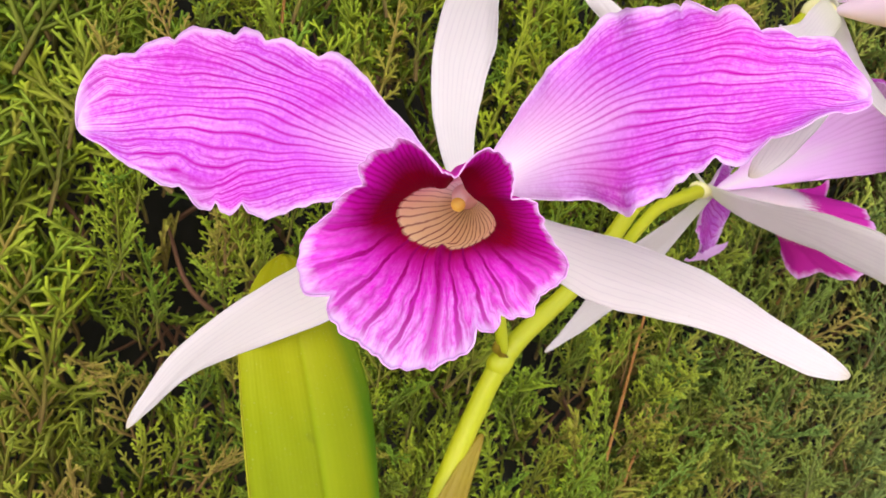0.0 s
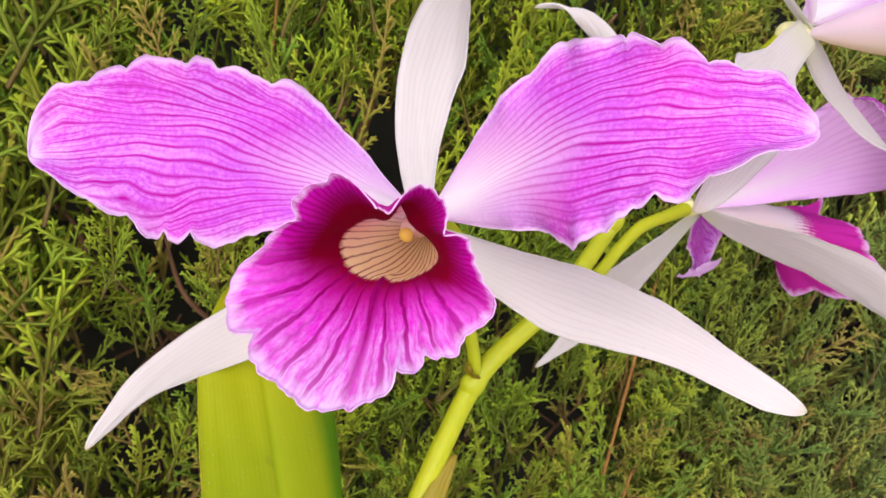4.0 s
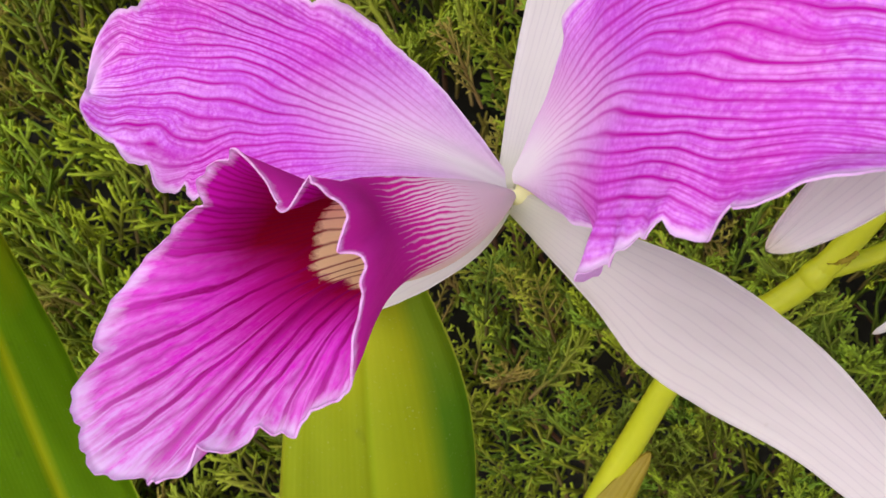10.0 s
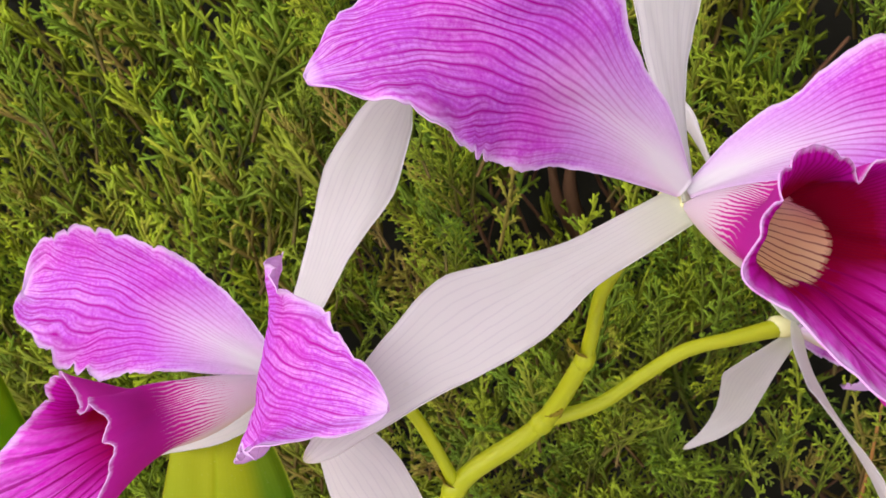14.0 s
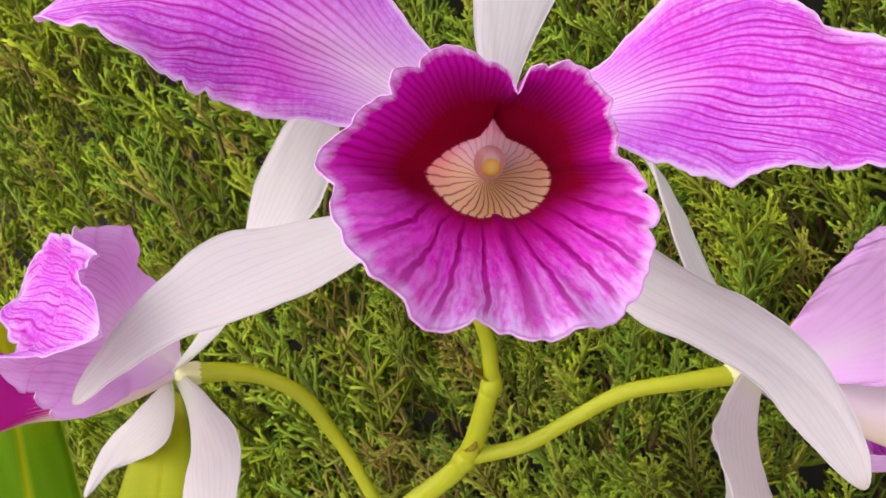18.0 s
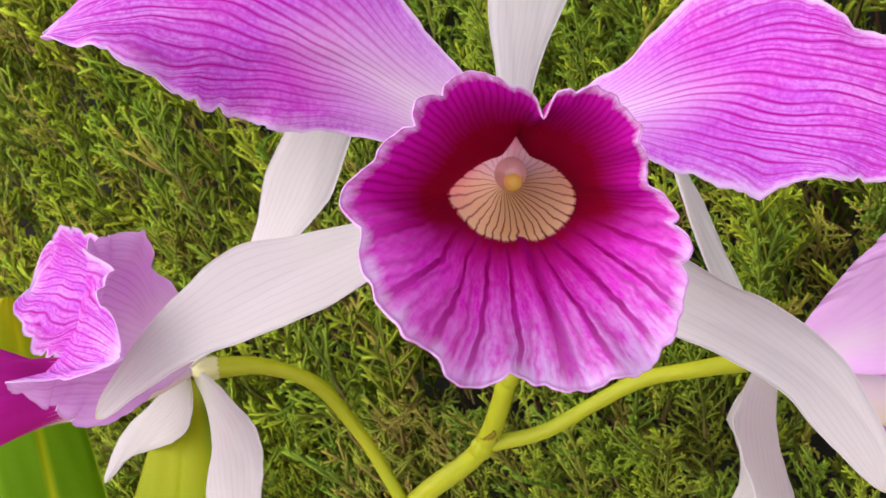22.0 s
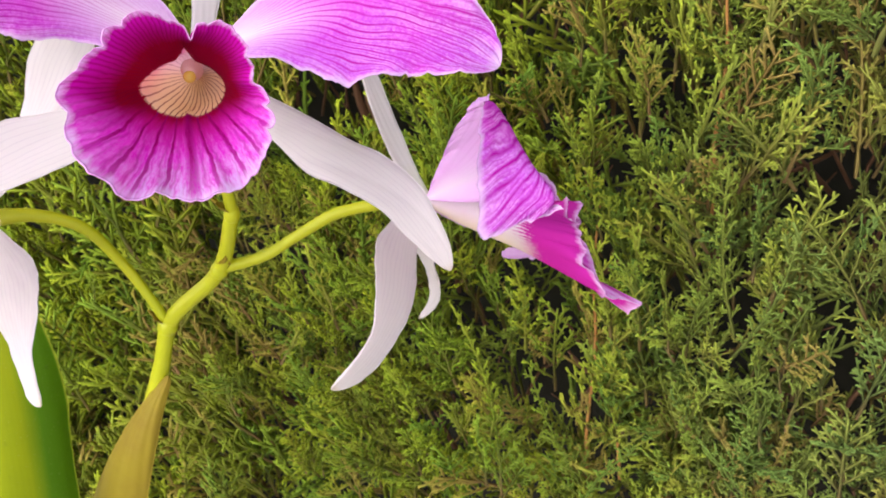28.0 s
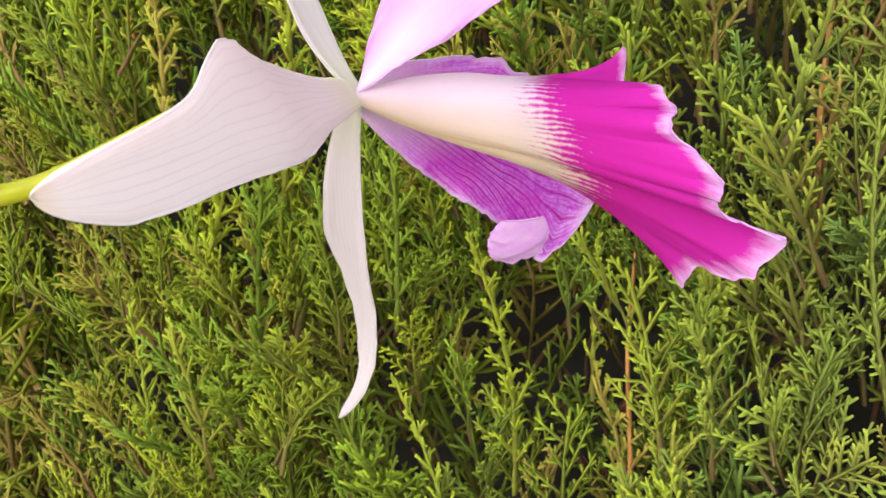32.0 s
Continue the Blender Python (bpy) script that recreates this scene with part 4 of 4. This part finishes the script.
for who, fl in (("A", fa), ("B", fb), ("C", fc)):
    seed = ord(who)
    for key in ("pL", "pR"):
        if who + "_" + key in SHAPES:
            blade("petal", SHAPES[who + "_" + key], fl, PETAL, 0.0046 if who + key == "ApR" else 0.0022, 0.06, seed + len(key) + ord(key[1]), 0.8, 0, "broad purple petal with dark veins and a pale frilled edge", 0.0, 150, 49, 0.0008, 0.15)
    blade("dorsal_sepal", SHAPES[who + "_dS"], fl, SEPAL, 0.0006, 0.015, seed + 40, 1.0, 0, "upright white sepal", 0.0, 64, 33, 0.0002)
    for key in ("sL", "sR") if who != "C" else ("S1", "S2"):
        blade("lateral_sepal", SHAPES[who + "_" + key], fl, SEPAL, 0.0006, 0.015, seed + ord(key[1]), 1.0, 0, "drooping white sepal", 0.0, 64, 33, 0.0002)

# folded petals of the turned flower
def folded_petal(base, ridge, margin, bow, parent, seed=71, label=""):
    """A petal that rises from the base to a ridge and folds over, so that its tip hangs down in front."""
    nu, nv = 120, 81
    s, c = np.linspace(0, 1, nu)[:, None, None], np.linspace(-1, 1, nv)[None, :, None]
    base = np.asarray(base, float)
    ra, rm, rb = (np.asarray(p, float) for p in ridge)
    k = (c + 1) / 2
    crest = (1 - k) ** 2 * ra + 2 * k * (1 - k) * (2 * rm - (ra + rb) / 2) + k**2 * rb
    end = spline(margin, nv)[None]
    root = base + (crest - base) * 0.03
    hold = 1 - np.abs(c) ** 8
    turn_over = (8 * crest - root - end) / 6 * hold + (root * 0.35 + crest * 0.65) * (1 - hold)
    q = 1 - s
    p = q**3 * root + 3 * q * q * s * turn_over + 3 * q * s * s * (turn_over * hold + (root * 0.05 + crest * 0.95) * (1 - hold)) + s**3 * end
    p = p + np.asarray(bow, float) * 4 * s * q * (1 - k) ** 3
    front = np.array((0.55, -0.8, 0.2))
    n = grid_normals(p)
    n = n * np.sign(n[-12, nv // 2] @ front)
    x = c[0, :, 0]
    ruffle = waves(x * 0.5 + 0.5, seed, 5, 3.0)[None, :, None] * s**6 * hold
    rise = waves(s[:, 0, 0], seed + 4, 4, 3.0)[:, None, None] * np.abs(c) ** 6
    p = p + n * (0.0022 * ruffle + 0.0010 * rise) + unit(end - crest + 1e-9) * 0.0013 * waves(x * 0.5 + 0.5, seed + 2, 5, 4.0)[None, :, None] * s**8 * hold
    n = grid_normals(p)
    n = n * np.sign(n[-12, nv // 2] @ front)
    thick = 0.0008 * np.clip((1 - np.abs(c[..., 0])) * 5, 0.3, 1) * np.clip((1 - s[..., 0]) * 12, 0.3, 1)
    me = shell(p, n, thick, np.repeat(s[..., 0], nv, 1), np.repeat(c[..., 0], nu, 0), "petal", PETAL_FOLD)
    return part("petal", me, parent, label)


folded_petal(C, ((0.0625, 0.0660, 0.7330), (0.0785, 0.0585, 0.7180), (0.0965, 0.0495, 0.7068)),
             ((0.0625, 0.0660, 0.7330), (0.0680, 0.0475, 0.7290), (0.0715, 0.0405, 0.7130), (0.0752, 0.0380, 0.6965), (0.0850, 0.0425, 0.7010), (0.0965, 0.0495, 0.7068)),
             (-0.003, -0.002, 0.002), fc, 71, "purple petal folded over, its pale back showing")
SHAPES["C_pF"] = dict(mid=((0.0256, 0.0834, 0.6796), (0.035, 0.105, 0.675), (0.047, 0.122, 0.665), (0.065, 0.131, 0.656)), across=(-0.2, -0.1, -0.97), face=(0, 0, 1), roll=(0, 0, 0),
                      left=(2.5, 9, 15, 19, 20, 19, 15, 9), right=(2.5, 6, 10, 13, 14, 16, 19, 19), cup=(0.2, 0.3, 0.3))
blade("petal", SHAPES["C_pF"], fc, PETAL, 0.0016, 0.05, 72, 0.8, 0, "purple petal hanging behind the lip", 0.0, 110, 49, 0.0006, 0.12)

SHAPES["C_tip"] = dict(mid=((0.0545, 0.1105, 0.6525), (0.0540, 0.1130, 0.6470), (0.0500, 0.1170, 0.6420), (0.0445, 0.1215, 0.6405)), across=(0.0116, 0.0076, -0.0016), face=(0, 0, 1), roll=(0, 0, 0),
                       left=(5, 6, 7, 7.4, 7, 6, 5, 4), right=(5, 6, 6.6, 7, 6.6, 6, 4.5, 3), cup=(0.3, 0.3, 0.2))
blade("petal_tip", SHAPES["C_tip"], fc, LILAC, 0.0012, 0.06, 74, 0.6, 0, "pale lilac tip of the hanging petal, curled back", 0.0, 40, 25, 0.0004, 0.15)

lip(B, LIP_B, (0.05, 0.05, 1), fb, (48.7, 50.5, 51.7, 52.8, 53.7, 55.9, 59.7, 62.6, 67.7, 71.8, 77.4, 78.3, 76.8, 77.0, 81.5, 82.2, 74.6, 61.0, 54.5, 51.7, 49.3, 49.6, 49.1, 47.3),
    (16.5, 17.7, 17.9, 16.9, 16.1, 16.9, 19.3, 21.6, 21.7, 21.8, 22.0, 22.0, 22.1, 22.9, 24.1, 24.6, 27.0, 29.4, 24.3, 22.6, 22.7, 21.2, 18.0, 14.9), 5,
    label="trumpet lip, crimson sides, purple front lobe and yellow throat", bumps=((-176, 4, 0, -3.5),), floor=0.24, torn=0.9, bend=1.6, creases=((74, 1.1), (-97, 1.5)))
column(B, (0.638, -0.740, 0.22), (0.05, 0.05, 1), fb)
lip(A, LIP_A, (0, 0, 1), fa, (51.8, 52.7, 53.4, 53.9, 56.3, 59.8, 61.4, 66.0, 70.0, 74.4, 76.3, 77.4, 79.2, 80.2, 79.0, 68.4, 59.6, 54.6, 52.5, 51.7, 52.5, 53.0, 52.1, 51.3),
    (17.3, 15.8, 13.3, 14.9, 17.9, 20.3, 20.4, 18.0, 17.0, 18.0, 19.4, 20.3, 21.2, 22.0, 24.2, 28.3, 28.2, 25.3, 22.6, 22.6, 20.5, 13.5, 10.2, 13.5), 8,
    label="trumpet lip, crimson sides, purple front lobe and yellow throat", floor=0.32, ruffle=2.2, belly=0.15, torn=1.25, material=LIP_DEEP, bumps=((-64, 15, 0, 2),), bend=3.2, creases=((66, 1.4), (-100, 1.2)))
column(A, (-0.404, -0.913, 0.112), (0, 0, 1), fa)
lip(C, LIP_C, (0, 0.5, 0.87), fc, (56.7, 55.6, 55.9, 57.4, 65.9, 76.0, 84.8, 86.1, 77.7, 76.6, 68.7, 64.0, 60.9, 58.7, 58.2, 60.1),
    (18.7, 20.7, 23.7, 27.5, 30.0, 27.0, 23.5, 19.3, 22.8, 21.4, 21.8, 20.8, 18.2, 18.1, 17.5, 13.0), 9, label="trumpet lip, cream tube flaring into magenta", pinch=0.35, material=LIP_PALE, ruffle=3.2, torn=1.4, neck=8.8, ribs=0.12, bumps=((150, 62, 0, -13), (150, 7, 2, 10), (-52, 14, 0, 9), (-20, 12, 0, 3), (8, 10, 0, -2), (40, 11, 0, 2.5), (70, 11, 0, -2)))
column(C, LIP_C, (0, 0.5, 0.87), fc)

# ---- wire hook ----
hook = tagged(new("wire_hook"), "white wire hook standing beside the orchid", "hook")
stalk("wire", [(-0.1644, -0.1398, 0.6323), (-0.1683, -0.1398, 0.6373), (-0.1713, -0.1397, 0.6412), (-0.1718, -0.1384, 0.6437), (-0.1703, -0.1366, 0.6442), (-0.1681, -0.1354, 0.6430), (-0.1653, -0.1356, 0.6391),
               (-0.1602, -0.1375, 0.6301), (-0.1549, -0.1390, 0.6214), (-0.145, -0.141, 0.52), (-0.13, -0.142, 0.32), (-0.12, -0.143, 0.16), (-0.115, -0.143, -0.01)],
      (1.85, 1.85), hook, WIRE, "", 240, 12, 0.0)

# ---- hedge ----
HEDGE_Y = 0.182
hedge = tagged(new("hedge"), "dense clipped cypress hedge with yellow-green scale-leaf sprays", "hedge")


def twig_rows(rows, sides, rings):
    """Tubes from rows of start, end, radii and tip values, knobbly like scale leaves."""
    verts, quads, tris, tip = [], [], [], []
    base = 0
    t = np.linspace(0, 1, rings)
    for p0, p1, r0, r1, t0, t1 in rows:
        p0, p1 = np.asarray(p0), np.asarray(p1)
        bend = np.array((0, 0, 0.06)) * np.linalg.norm(p1 - p0)
        line = p0 + (p1 - p0) * t[:, None] + bend * (t * (1 - t))[:, None] * 2
        r = (r0 + (r1 - r0) * t) * (np.where(np.arange(rings) % 2, 1.18, 0.86) if rings > 2 else 1.0)
        r[-1] = r1 * 0.7
        v, q, tr = tube_arrays(line, r, sides, False)
        top = np.arange((rings - 1) * sides, rings * sides)
        verts.append(v)
        quads.append(q + base)
        if sides == 4:
            quads.append(top[None] + base)
        else:
            tris.append(top[None, :3] + base)
        tip.append(np.repeat(t0 + (t1 - t0) * t, sides))
        base += len(v)
    return np.concatenate(verts), np.concatenate(quads), np.concatenate(tris) if tris else np.zeros((0, 3), int), np.concatenate(tip)


def spray_shape(seed, fine):
    """One flat branching spray of knobbly scale-leaf twigs, about 5 cm long, growing along +y."""
    rs = np.random.RandomState(seed)
    length = 0.050 * rs.uniform(0.85, 1.2)
    rows, stubs = [], []
    sway = rs.uniform(-0.2, 0.2)
    axis = lambda k: np.array((sway * length * k * k, length * k, 0.008 * k * k))
    for a, b in ((0, 0.35), (0.35, 0.7), (0.7, 1.0)):
        rows.append((axis(a), axis(b), 0.00078 * (1.2 - 0.4 * a), 0.00078 * (1.2 - 0.4 * b), a * 0.6, b * 0.9))
    n = 11 if fine else 8
    thick = 0.00060 if fine else 0.00078
    for i in range(n):
        k = 0.14 + 0.84 * (i + rs.rand() * 0.5) / n
        sgn = 1 if i % 2 else -1
        ang = sgn * rs.uniform(0.4, 0.8)
        ln = length * (0.46 - 0.30 * k) * rs.uniform(0.65, 1.25)
        d = np.array((math.sin(ang), math.cos(ang), rs.uniform(-0.35, 0.35)))
        p0 = axis(k)
        p1 = p0 + d * ln
        rows.append((p0, p1, thick, thick * 0.95, 0.15 + 0.4 * k, 0.75 + 0.25 * k))
        subs = max(3, int(ln / 0.0028)) if fine else max(2, int(ln / 0.0055))
        for j in range(subs):
            m = 0.2 + 0.75 * (j + rs.rand() * 0.4) / subs
            sg = 1 if j % 2 else -1
            an = ang + sg * rs.uniform(0.45, 0.8)
            l2 = rs.uniform(0.0018, 0.0040) * (1.2 - 0.4 * m) * (1 if fine else 1.4)
            e = np.array((math.sin(an), math.cos(an), rs.uniform(-0.4, 0.4)))
            q0 = p0 + (p1 - p0) * m
            stubs.append((q0, q0 + e * l2, thick * 0.9, thick * 0.95, 0.4 + 0.4 * m, 1.0))
    return rows, stubs


def spray_mesh(seed, fine, rings=2):
    rows, stubs = spray_shape(seed, fine)
    a, b = twig_rows(rows, 3, 4 if fine else 3), twig_rows(stubs, 3, rings)
    n = len(a[0])
    return np.concatenate([a[0], b[0]]), np.concatenate([a[1], b[1] + n]), np.concatenate([a[2], b[2] + n]), np.concatenate([a[3], b[3]])


FINE = [spray_mesh(100 + i, True) for i in range(10)]
COARSE = [spray_mesh(200 + i, False) for i in range(8)]
rs = np.random.RandomState(7)


def relief(x, z):
    """How far the hedge's face stands out or falls back, in metres."""
    out = 0.0
    for k, (fx, fz, ph, am) in enumerate(((3.1, 2.3, 0.4, 0.014), (7.3, 6.1, 2.0, 0.012), (13.0, 17.0, 4.1, 0.013), (23.0, 19.0, 1.2, 0.010))):
        out = out + am * np.sin(fx * x * 2 + ph + 1.3 * np.sin(fz * z)) * np.cos(fz * z * 2 + ph * 2)
    # the foot of the hedge spreads forward along the far stretch
    return out - 0.62 * np.clip(0.42 - z, 0, 1) * np.clip((-0.30 - x) * 2.0, 0, 1)


def spray_poses(count, x0, x1, z0, z1, deep, size, near=-0.012):
    """Poses of sprays over a stretch of the hedge: mostly upward and outward, a few drooping."""
    out = []
    while len(out) < count:
        x, z = rs.uniform(x0, x1), rs.uniform(z0, z1)
        y = HEDGE_Y + relief(x, z) + rs.uniform(near, deep)
        # dark hollows between the sprays
        if -0.20 < x < 0.26 and math.sin(61 * x + 3.0 * math.sin(23 * z)) * math.sin(47 * z + 2.2 * math.sin(31 * x)) > (0.45 if near < 0 else 0.64):
            continue
        if ((x + 0.094) / 0.026) ** 2 + ((z - 0.672) / 0.034) ** 2 < 1:
            continue
        lean, turn = rs.normal(0.42, 0.3), rs.normal(0, 0.42)
        grow = np.array((math.sin(turn) * 0.8, -math.sin(lean), math.cos(lean) * math.cos(turn) + 0.1))
        grow = unit(grow)
        flat = unit(np.cross(grow, unit(rs.normal(size=3) * 0.75 + np.array((0, -1.0, 0.4)))))
        third = np.cross(flat, grow)
        s = size * rs.uniform(0.7, 1.25)
        m = np.stack([flat, grow, third], 1) * s
        out.append((m, np.array((x, y, z)) - grow * 0.032 * s, rs.rand()))
    return out


def joined(name, kinds, poses):
    """All sprays of a stretch as one body of foliage."""
    vs, qs, ts, tips, tones, base = [], [], [], [], [], 0
    for m, o, tone in poses:
        v, q, t, tip = kinds[rs.randint(len(kinds))]
        vs.append(v @ m.T + o)
        qs.append(q + base)
        ts.append(t + base)
        tips.append(tip)
        tones.append(np.full(len(v), tone))
        base += len(v)
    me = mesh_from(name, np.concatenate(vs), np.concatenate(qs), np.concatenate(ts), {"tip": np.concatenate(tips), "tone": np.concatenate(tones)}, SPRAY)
    return part(name, me, hedge, "yellow-green scale-leaf foliage", "stuff")


# the nearest sprays one by one, the rest as joined foliage
SPRAYS = []
for v, q, t, tip in [spray_mesh(100 + i, True, 3) for i in range(10)]:
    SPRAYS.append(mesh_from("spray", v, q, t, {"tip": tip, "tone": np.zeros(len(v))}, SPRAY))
for m, o, tone in spray_poses(295, -0.12, 0.24, 0.46, 0.84, 0.004, 1.0):
    ob = part("spray", SPRAYS[rs.randint(len(SPRAYS))], hedge)
    ob.matrix_local = Matrix([(*m[k], o[k]) for k in range(3)] + [(0, 0, 0, 1)])
# upright leading shoots with short side twigs
def leader_mesh(seed):
    rs = np.random.RandomState(seed)
    length = rs.uniform(0.085, 0.125)
    wave = rs.uniform(-0.008, 0.008)
    axis = lambda k: np.array((wave * math.sin(3.0 * k), length * k, 0.006 * k * k))
    knots = np.linspace(0, 1, 9)
    rows = [(axis(a), axis(b), 0.0011 * (1.1 - 0.5 * a), 0.0011 * (1.1 - 0.5 * b), 0.3 + 0.5 * a, 0.3 + 0.5 * b) for a, b in zip(knots[:-1], knots[1:])]
    stubs = []
    n = int(length / 0.0042)
    for i in range(n):
        k = 0.12 + 0.86 * (i + rs.rand() * 0.5) / n
        turn = i * 2.4 + rs.uniform(-0.4, 0.4)
        out = np.array((math.cos(turn), 0.0, math.sin(turn) * 0.7))
        d = out * 0.62 + np.array((0, 0.78, 0))
        ln = rs.uniform(0.006, 0.015) * (1.15 - 0.6 * k)
        p0 = axis(k)
        p1 = p0 + d * ln
        rows.append((p0, p1, 0.00075, 0.00065, 0.35 + 0.3 * k, 0.8 + 0.2 * k))
        for j in range(max(2, int(ln / 0.0024))):
            m = 0.25 + 0.7 * j / max(2, int(ln / 0.0024))
            e = unit(d + np.cross(d, np.array((0, 0, 1.0))) * (0.8 if j % 2 else -0.8) + rs.normal(size=3) * 0.2)
            q0 = p0 + (p1 - p0) * m
            stubs.append((q0, q0 + e * rs.uniform(0.002, 0.0038), 0.0006, 0.0006, 0.5 + 0.4 * m, 1.0))
    a, b = twig_rows(rows, 3, 3), twig_rows(stubs, 3, 2)
    off = len(a[0])
    v, q, t, tip = np.concatenate([a[0], b[0]]), np.concatenate([a[1], b[1] + off]), np.concatenate([a[2], b[2] + off]), np.concatenate([a[3], b[3]])
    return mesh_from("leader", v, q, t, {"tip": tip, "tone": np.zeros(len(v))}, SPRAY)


LEADERS = [leader_mesh(300 + i) for i in range(7)]
for i in range(64):
    x, z = rs.uniform(-0.14, 0.36), rs.uniform(0.44, 0.80)
    grow = unit(np.array((rs.normal(0.12, 0.22), -0.16, 1.0)))
    flat = unit(np.cross(grow, np.array((rs.normal(0, 0.5), -1.0, 0.2))))
    m = np.stack([flat, grow, np.cross(flat, grow)], 1) * rs.uniform(0.75, 1.15)
    ob = part("leader", LEADERS[i % 7], hedge)
    ob.matrix_local = Matrix([(*m[k], (x, HEDGE_Y + relief(x, z) - 0.002, z)[k]) for k in range(3)] + [(0, 0, 0, 1)])
joined("foliage", FINE, spray_poses(1350, -0.22, 0.40, 0.42, 0.92, 0.030, 1.0))
joined("foliage", COARSE, spray_poses(1250, -0.30, 0.62, 0.30, 0.95, 0.075, 1.3, 0.018))
joined("foliage", COARSE, spray_poses(2000, -0.85, -0.22, 0.02, 1.0, 0.06, 1.45))
joined("foliage", COARSE, spray_poses(900, -1.05, -0.45, 0.0, 0.42, 0.11, 1.6, 0.03))
joined("foliage", COARSE, spray_poses(850, -2.0, -0.8, 0.0, 1.1, 0.03, 2.2))
joined("foliage", COARSE, spray_poses(560, 0.30, 0.66, 0.25, 1.0, 0.04, 1.45))
joined("foliage", COARSE, spray_poses(260, -0.30, 0.34, 0.10, 0.36, 0.04, 1.5))

# the crown, ends and rear of the hedge
shell_poses = []
for k in range(820):
    pick = rs.rand()
    x, y, z = rs.uniform(-2.1, 0.95), rs.uniform(0.2, 0.92), rs.uniform(0.0, 1.36)
    if pick < 0.36:
        z, grow = 1.36, np.array((rs.normal(0, 0.4), rs.normal(0, 0.4), 1.0))
    elif pick < 0.66:
        y, grow = 0.92, np.array((rs.normal(0, 0.4), 0.6, 0.8))
    elif pick < 0.78:
        x, grow = 0.95, np.array((0.6, rs.normal(0, 0.4), 0.8))
    elif pick < 0.84:
        x, grow = -2.1, np.array((-0.6, rs.normal(0, 0.4), 0.8))
    else:
        x, y, z, grow = rs.uniform(-2.1, 0.95), HEDGE_Y + 0.03, rs.uniform(1.0, 1.36), np.array((rs.normal(0, 0.4), -0.5, 0.9))
    grow = unit(grow)
    flat = unit(np.cross(grow, rs.normal(size=3)))
    shell_poses.append((np.stack([flat, grow, np.cross(flat, grow)], 1) * rs.uniform(2.6, 3.8), np.array((x, y, z)) - grow * 0.06, rs.rand()))
joined("foliage", COARSE, shell_poses)
joined("foliage", COARSE, spray_poses(160, 0.55, 0.95, 0.0, 1.05, 0.04, 2.2))

# inner branches and reddish shoots
for i in range(420):
    x, z = rs.uniform(-0.25, 0.48), rs.uniform(0.38, 0.98)
    p = np.array((x, HEDGE_Y + rs.uniform(0.04, 0.15), z))
    d = unit(np.array((rs.normal(0, 0.35), -0.25, rs.uniform(0.5, 1.0))))
    ln = rs.uniform(0.04, 0.09)
    side = unit(rs.normal(size=3)) * ln * 0.12
    r = rs.uniform(0.6, 1.6)
    stalk("branch", [p, p + d * ln * 0.5 + side, p + d * ln], (r * 1.3, r, r * 0.6), hedge, BARK, "", 8, 6, 0.1, i)
stalk("branch", [(-0.088, 0.27, 0.60), (-0.092, 0.235, 0.635), (-0.094, 0.222, 0.665), (-0.088, 0.23, 0.70)], (5, 4.2, 3.4, 2.4), hedge, BARK, "bare brown branch in a gap", 20, 8, 0.12)
stalk("branch", [(-0.094, 0.25, 0.615), (-0.101, 0.225, 0.65), (-0.106, 0.22, 0.685)], (3.4, 2.8, 1.8), hedge, BARK, "bare brown branch in a gap", 16, 8, 0.12)
for i, pts in enumerate((((0.066, 0.178, 0.44), (0.064, 0.172, 0.50), (0.0655, 0.172, 0.56), (0.0635, 0.166, 0.61), (0.0655, 0.163, 0.65)),
                         ((0.112, 0.186, 0.64), (0.1105, 0.178, 0.685), (0.1115, 0.174, 0.72), (0.109, 0.168, 0.75)),
                         ((-0.146, 0.178, 0.68), (-0.143, 0.172, 0.71), (-0.1435, 0.165, 0.735)), ((0.083, 0.18, 0.47), (0.0815, 0.174, 0.50), (0.0825, 0.168, 0.52)),
                         ((0.150, 0.18, 0.60), (0.152, 0.172, 0.63), (0.149, 0.165, 0.66)), ((0.18, 0.18, 0.70), (0.178, 0.17, 0.74), (0.181, 0.163, 0.77)))):
    stalk("shoot", [np.array(q) + (0, 0.012, 0) for q in pts], (1.1, 1.0, 0.8, 0.5), hedge, SHOOT, "upright orange-brown shoot", 30, 7, 0.12, 30 + i)

# shade inside the hedge as a near-black sheet, closed at the back and top
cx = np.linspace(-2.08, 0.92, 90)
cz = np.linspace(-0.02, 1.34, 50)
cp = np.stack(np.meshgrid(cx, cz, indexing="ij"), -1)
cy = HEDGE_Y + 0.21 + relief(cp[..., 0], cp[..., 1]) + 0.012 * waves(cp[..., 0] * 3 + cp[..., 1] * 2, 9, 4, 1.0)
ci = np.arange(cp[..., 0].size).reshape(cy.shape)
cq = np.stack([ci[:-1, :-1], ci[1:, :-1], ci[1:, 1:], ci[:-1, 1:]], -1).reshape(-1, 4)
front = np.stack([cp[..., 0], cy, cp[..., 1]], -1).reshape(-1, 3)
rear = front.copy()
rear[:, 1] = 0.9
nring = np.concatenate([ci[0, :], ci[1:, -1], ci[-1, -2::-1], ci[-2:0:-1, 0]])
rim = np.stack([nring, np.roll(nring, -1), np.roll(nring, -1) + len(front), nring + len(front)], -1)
part("heart", mesh_from("heart", np.concatenate([front, rear]), np.concatenate([cq, cq[:, ::-1] + len(front), rim]), None, None, CORE), hedge, "near-black sheet standing in for shade inside the hedge")
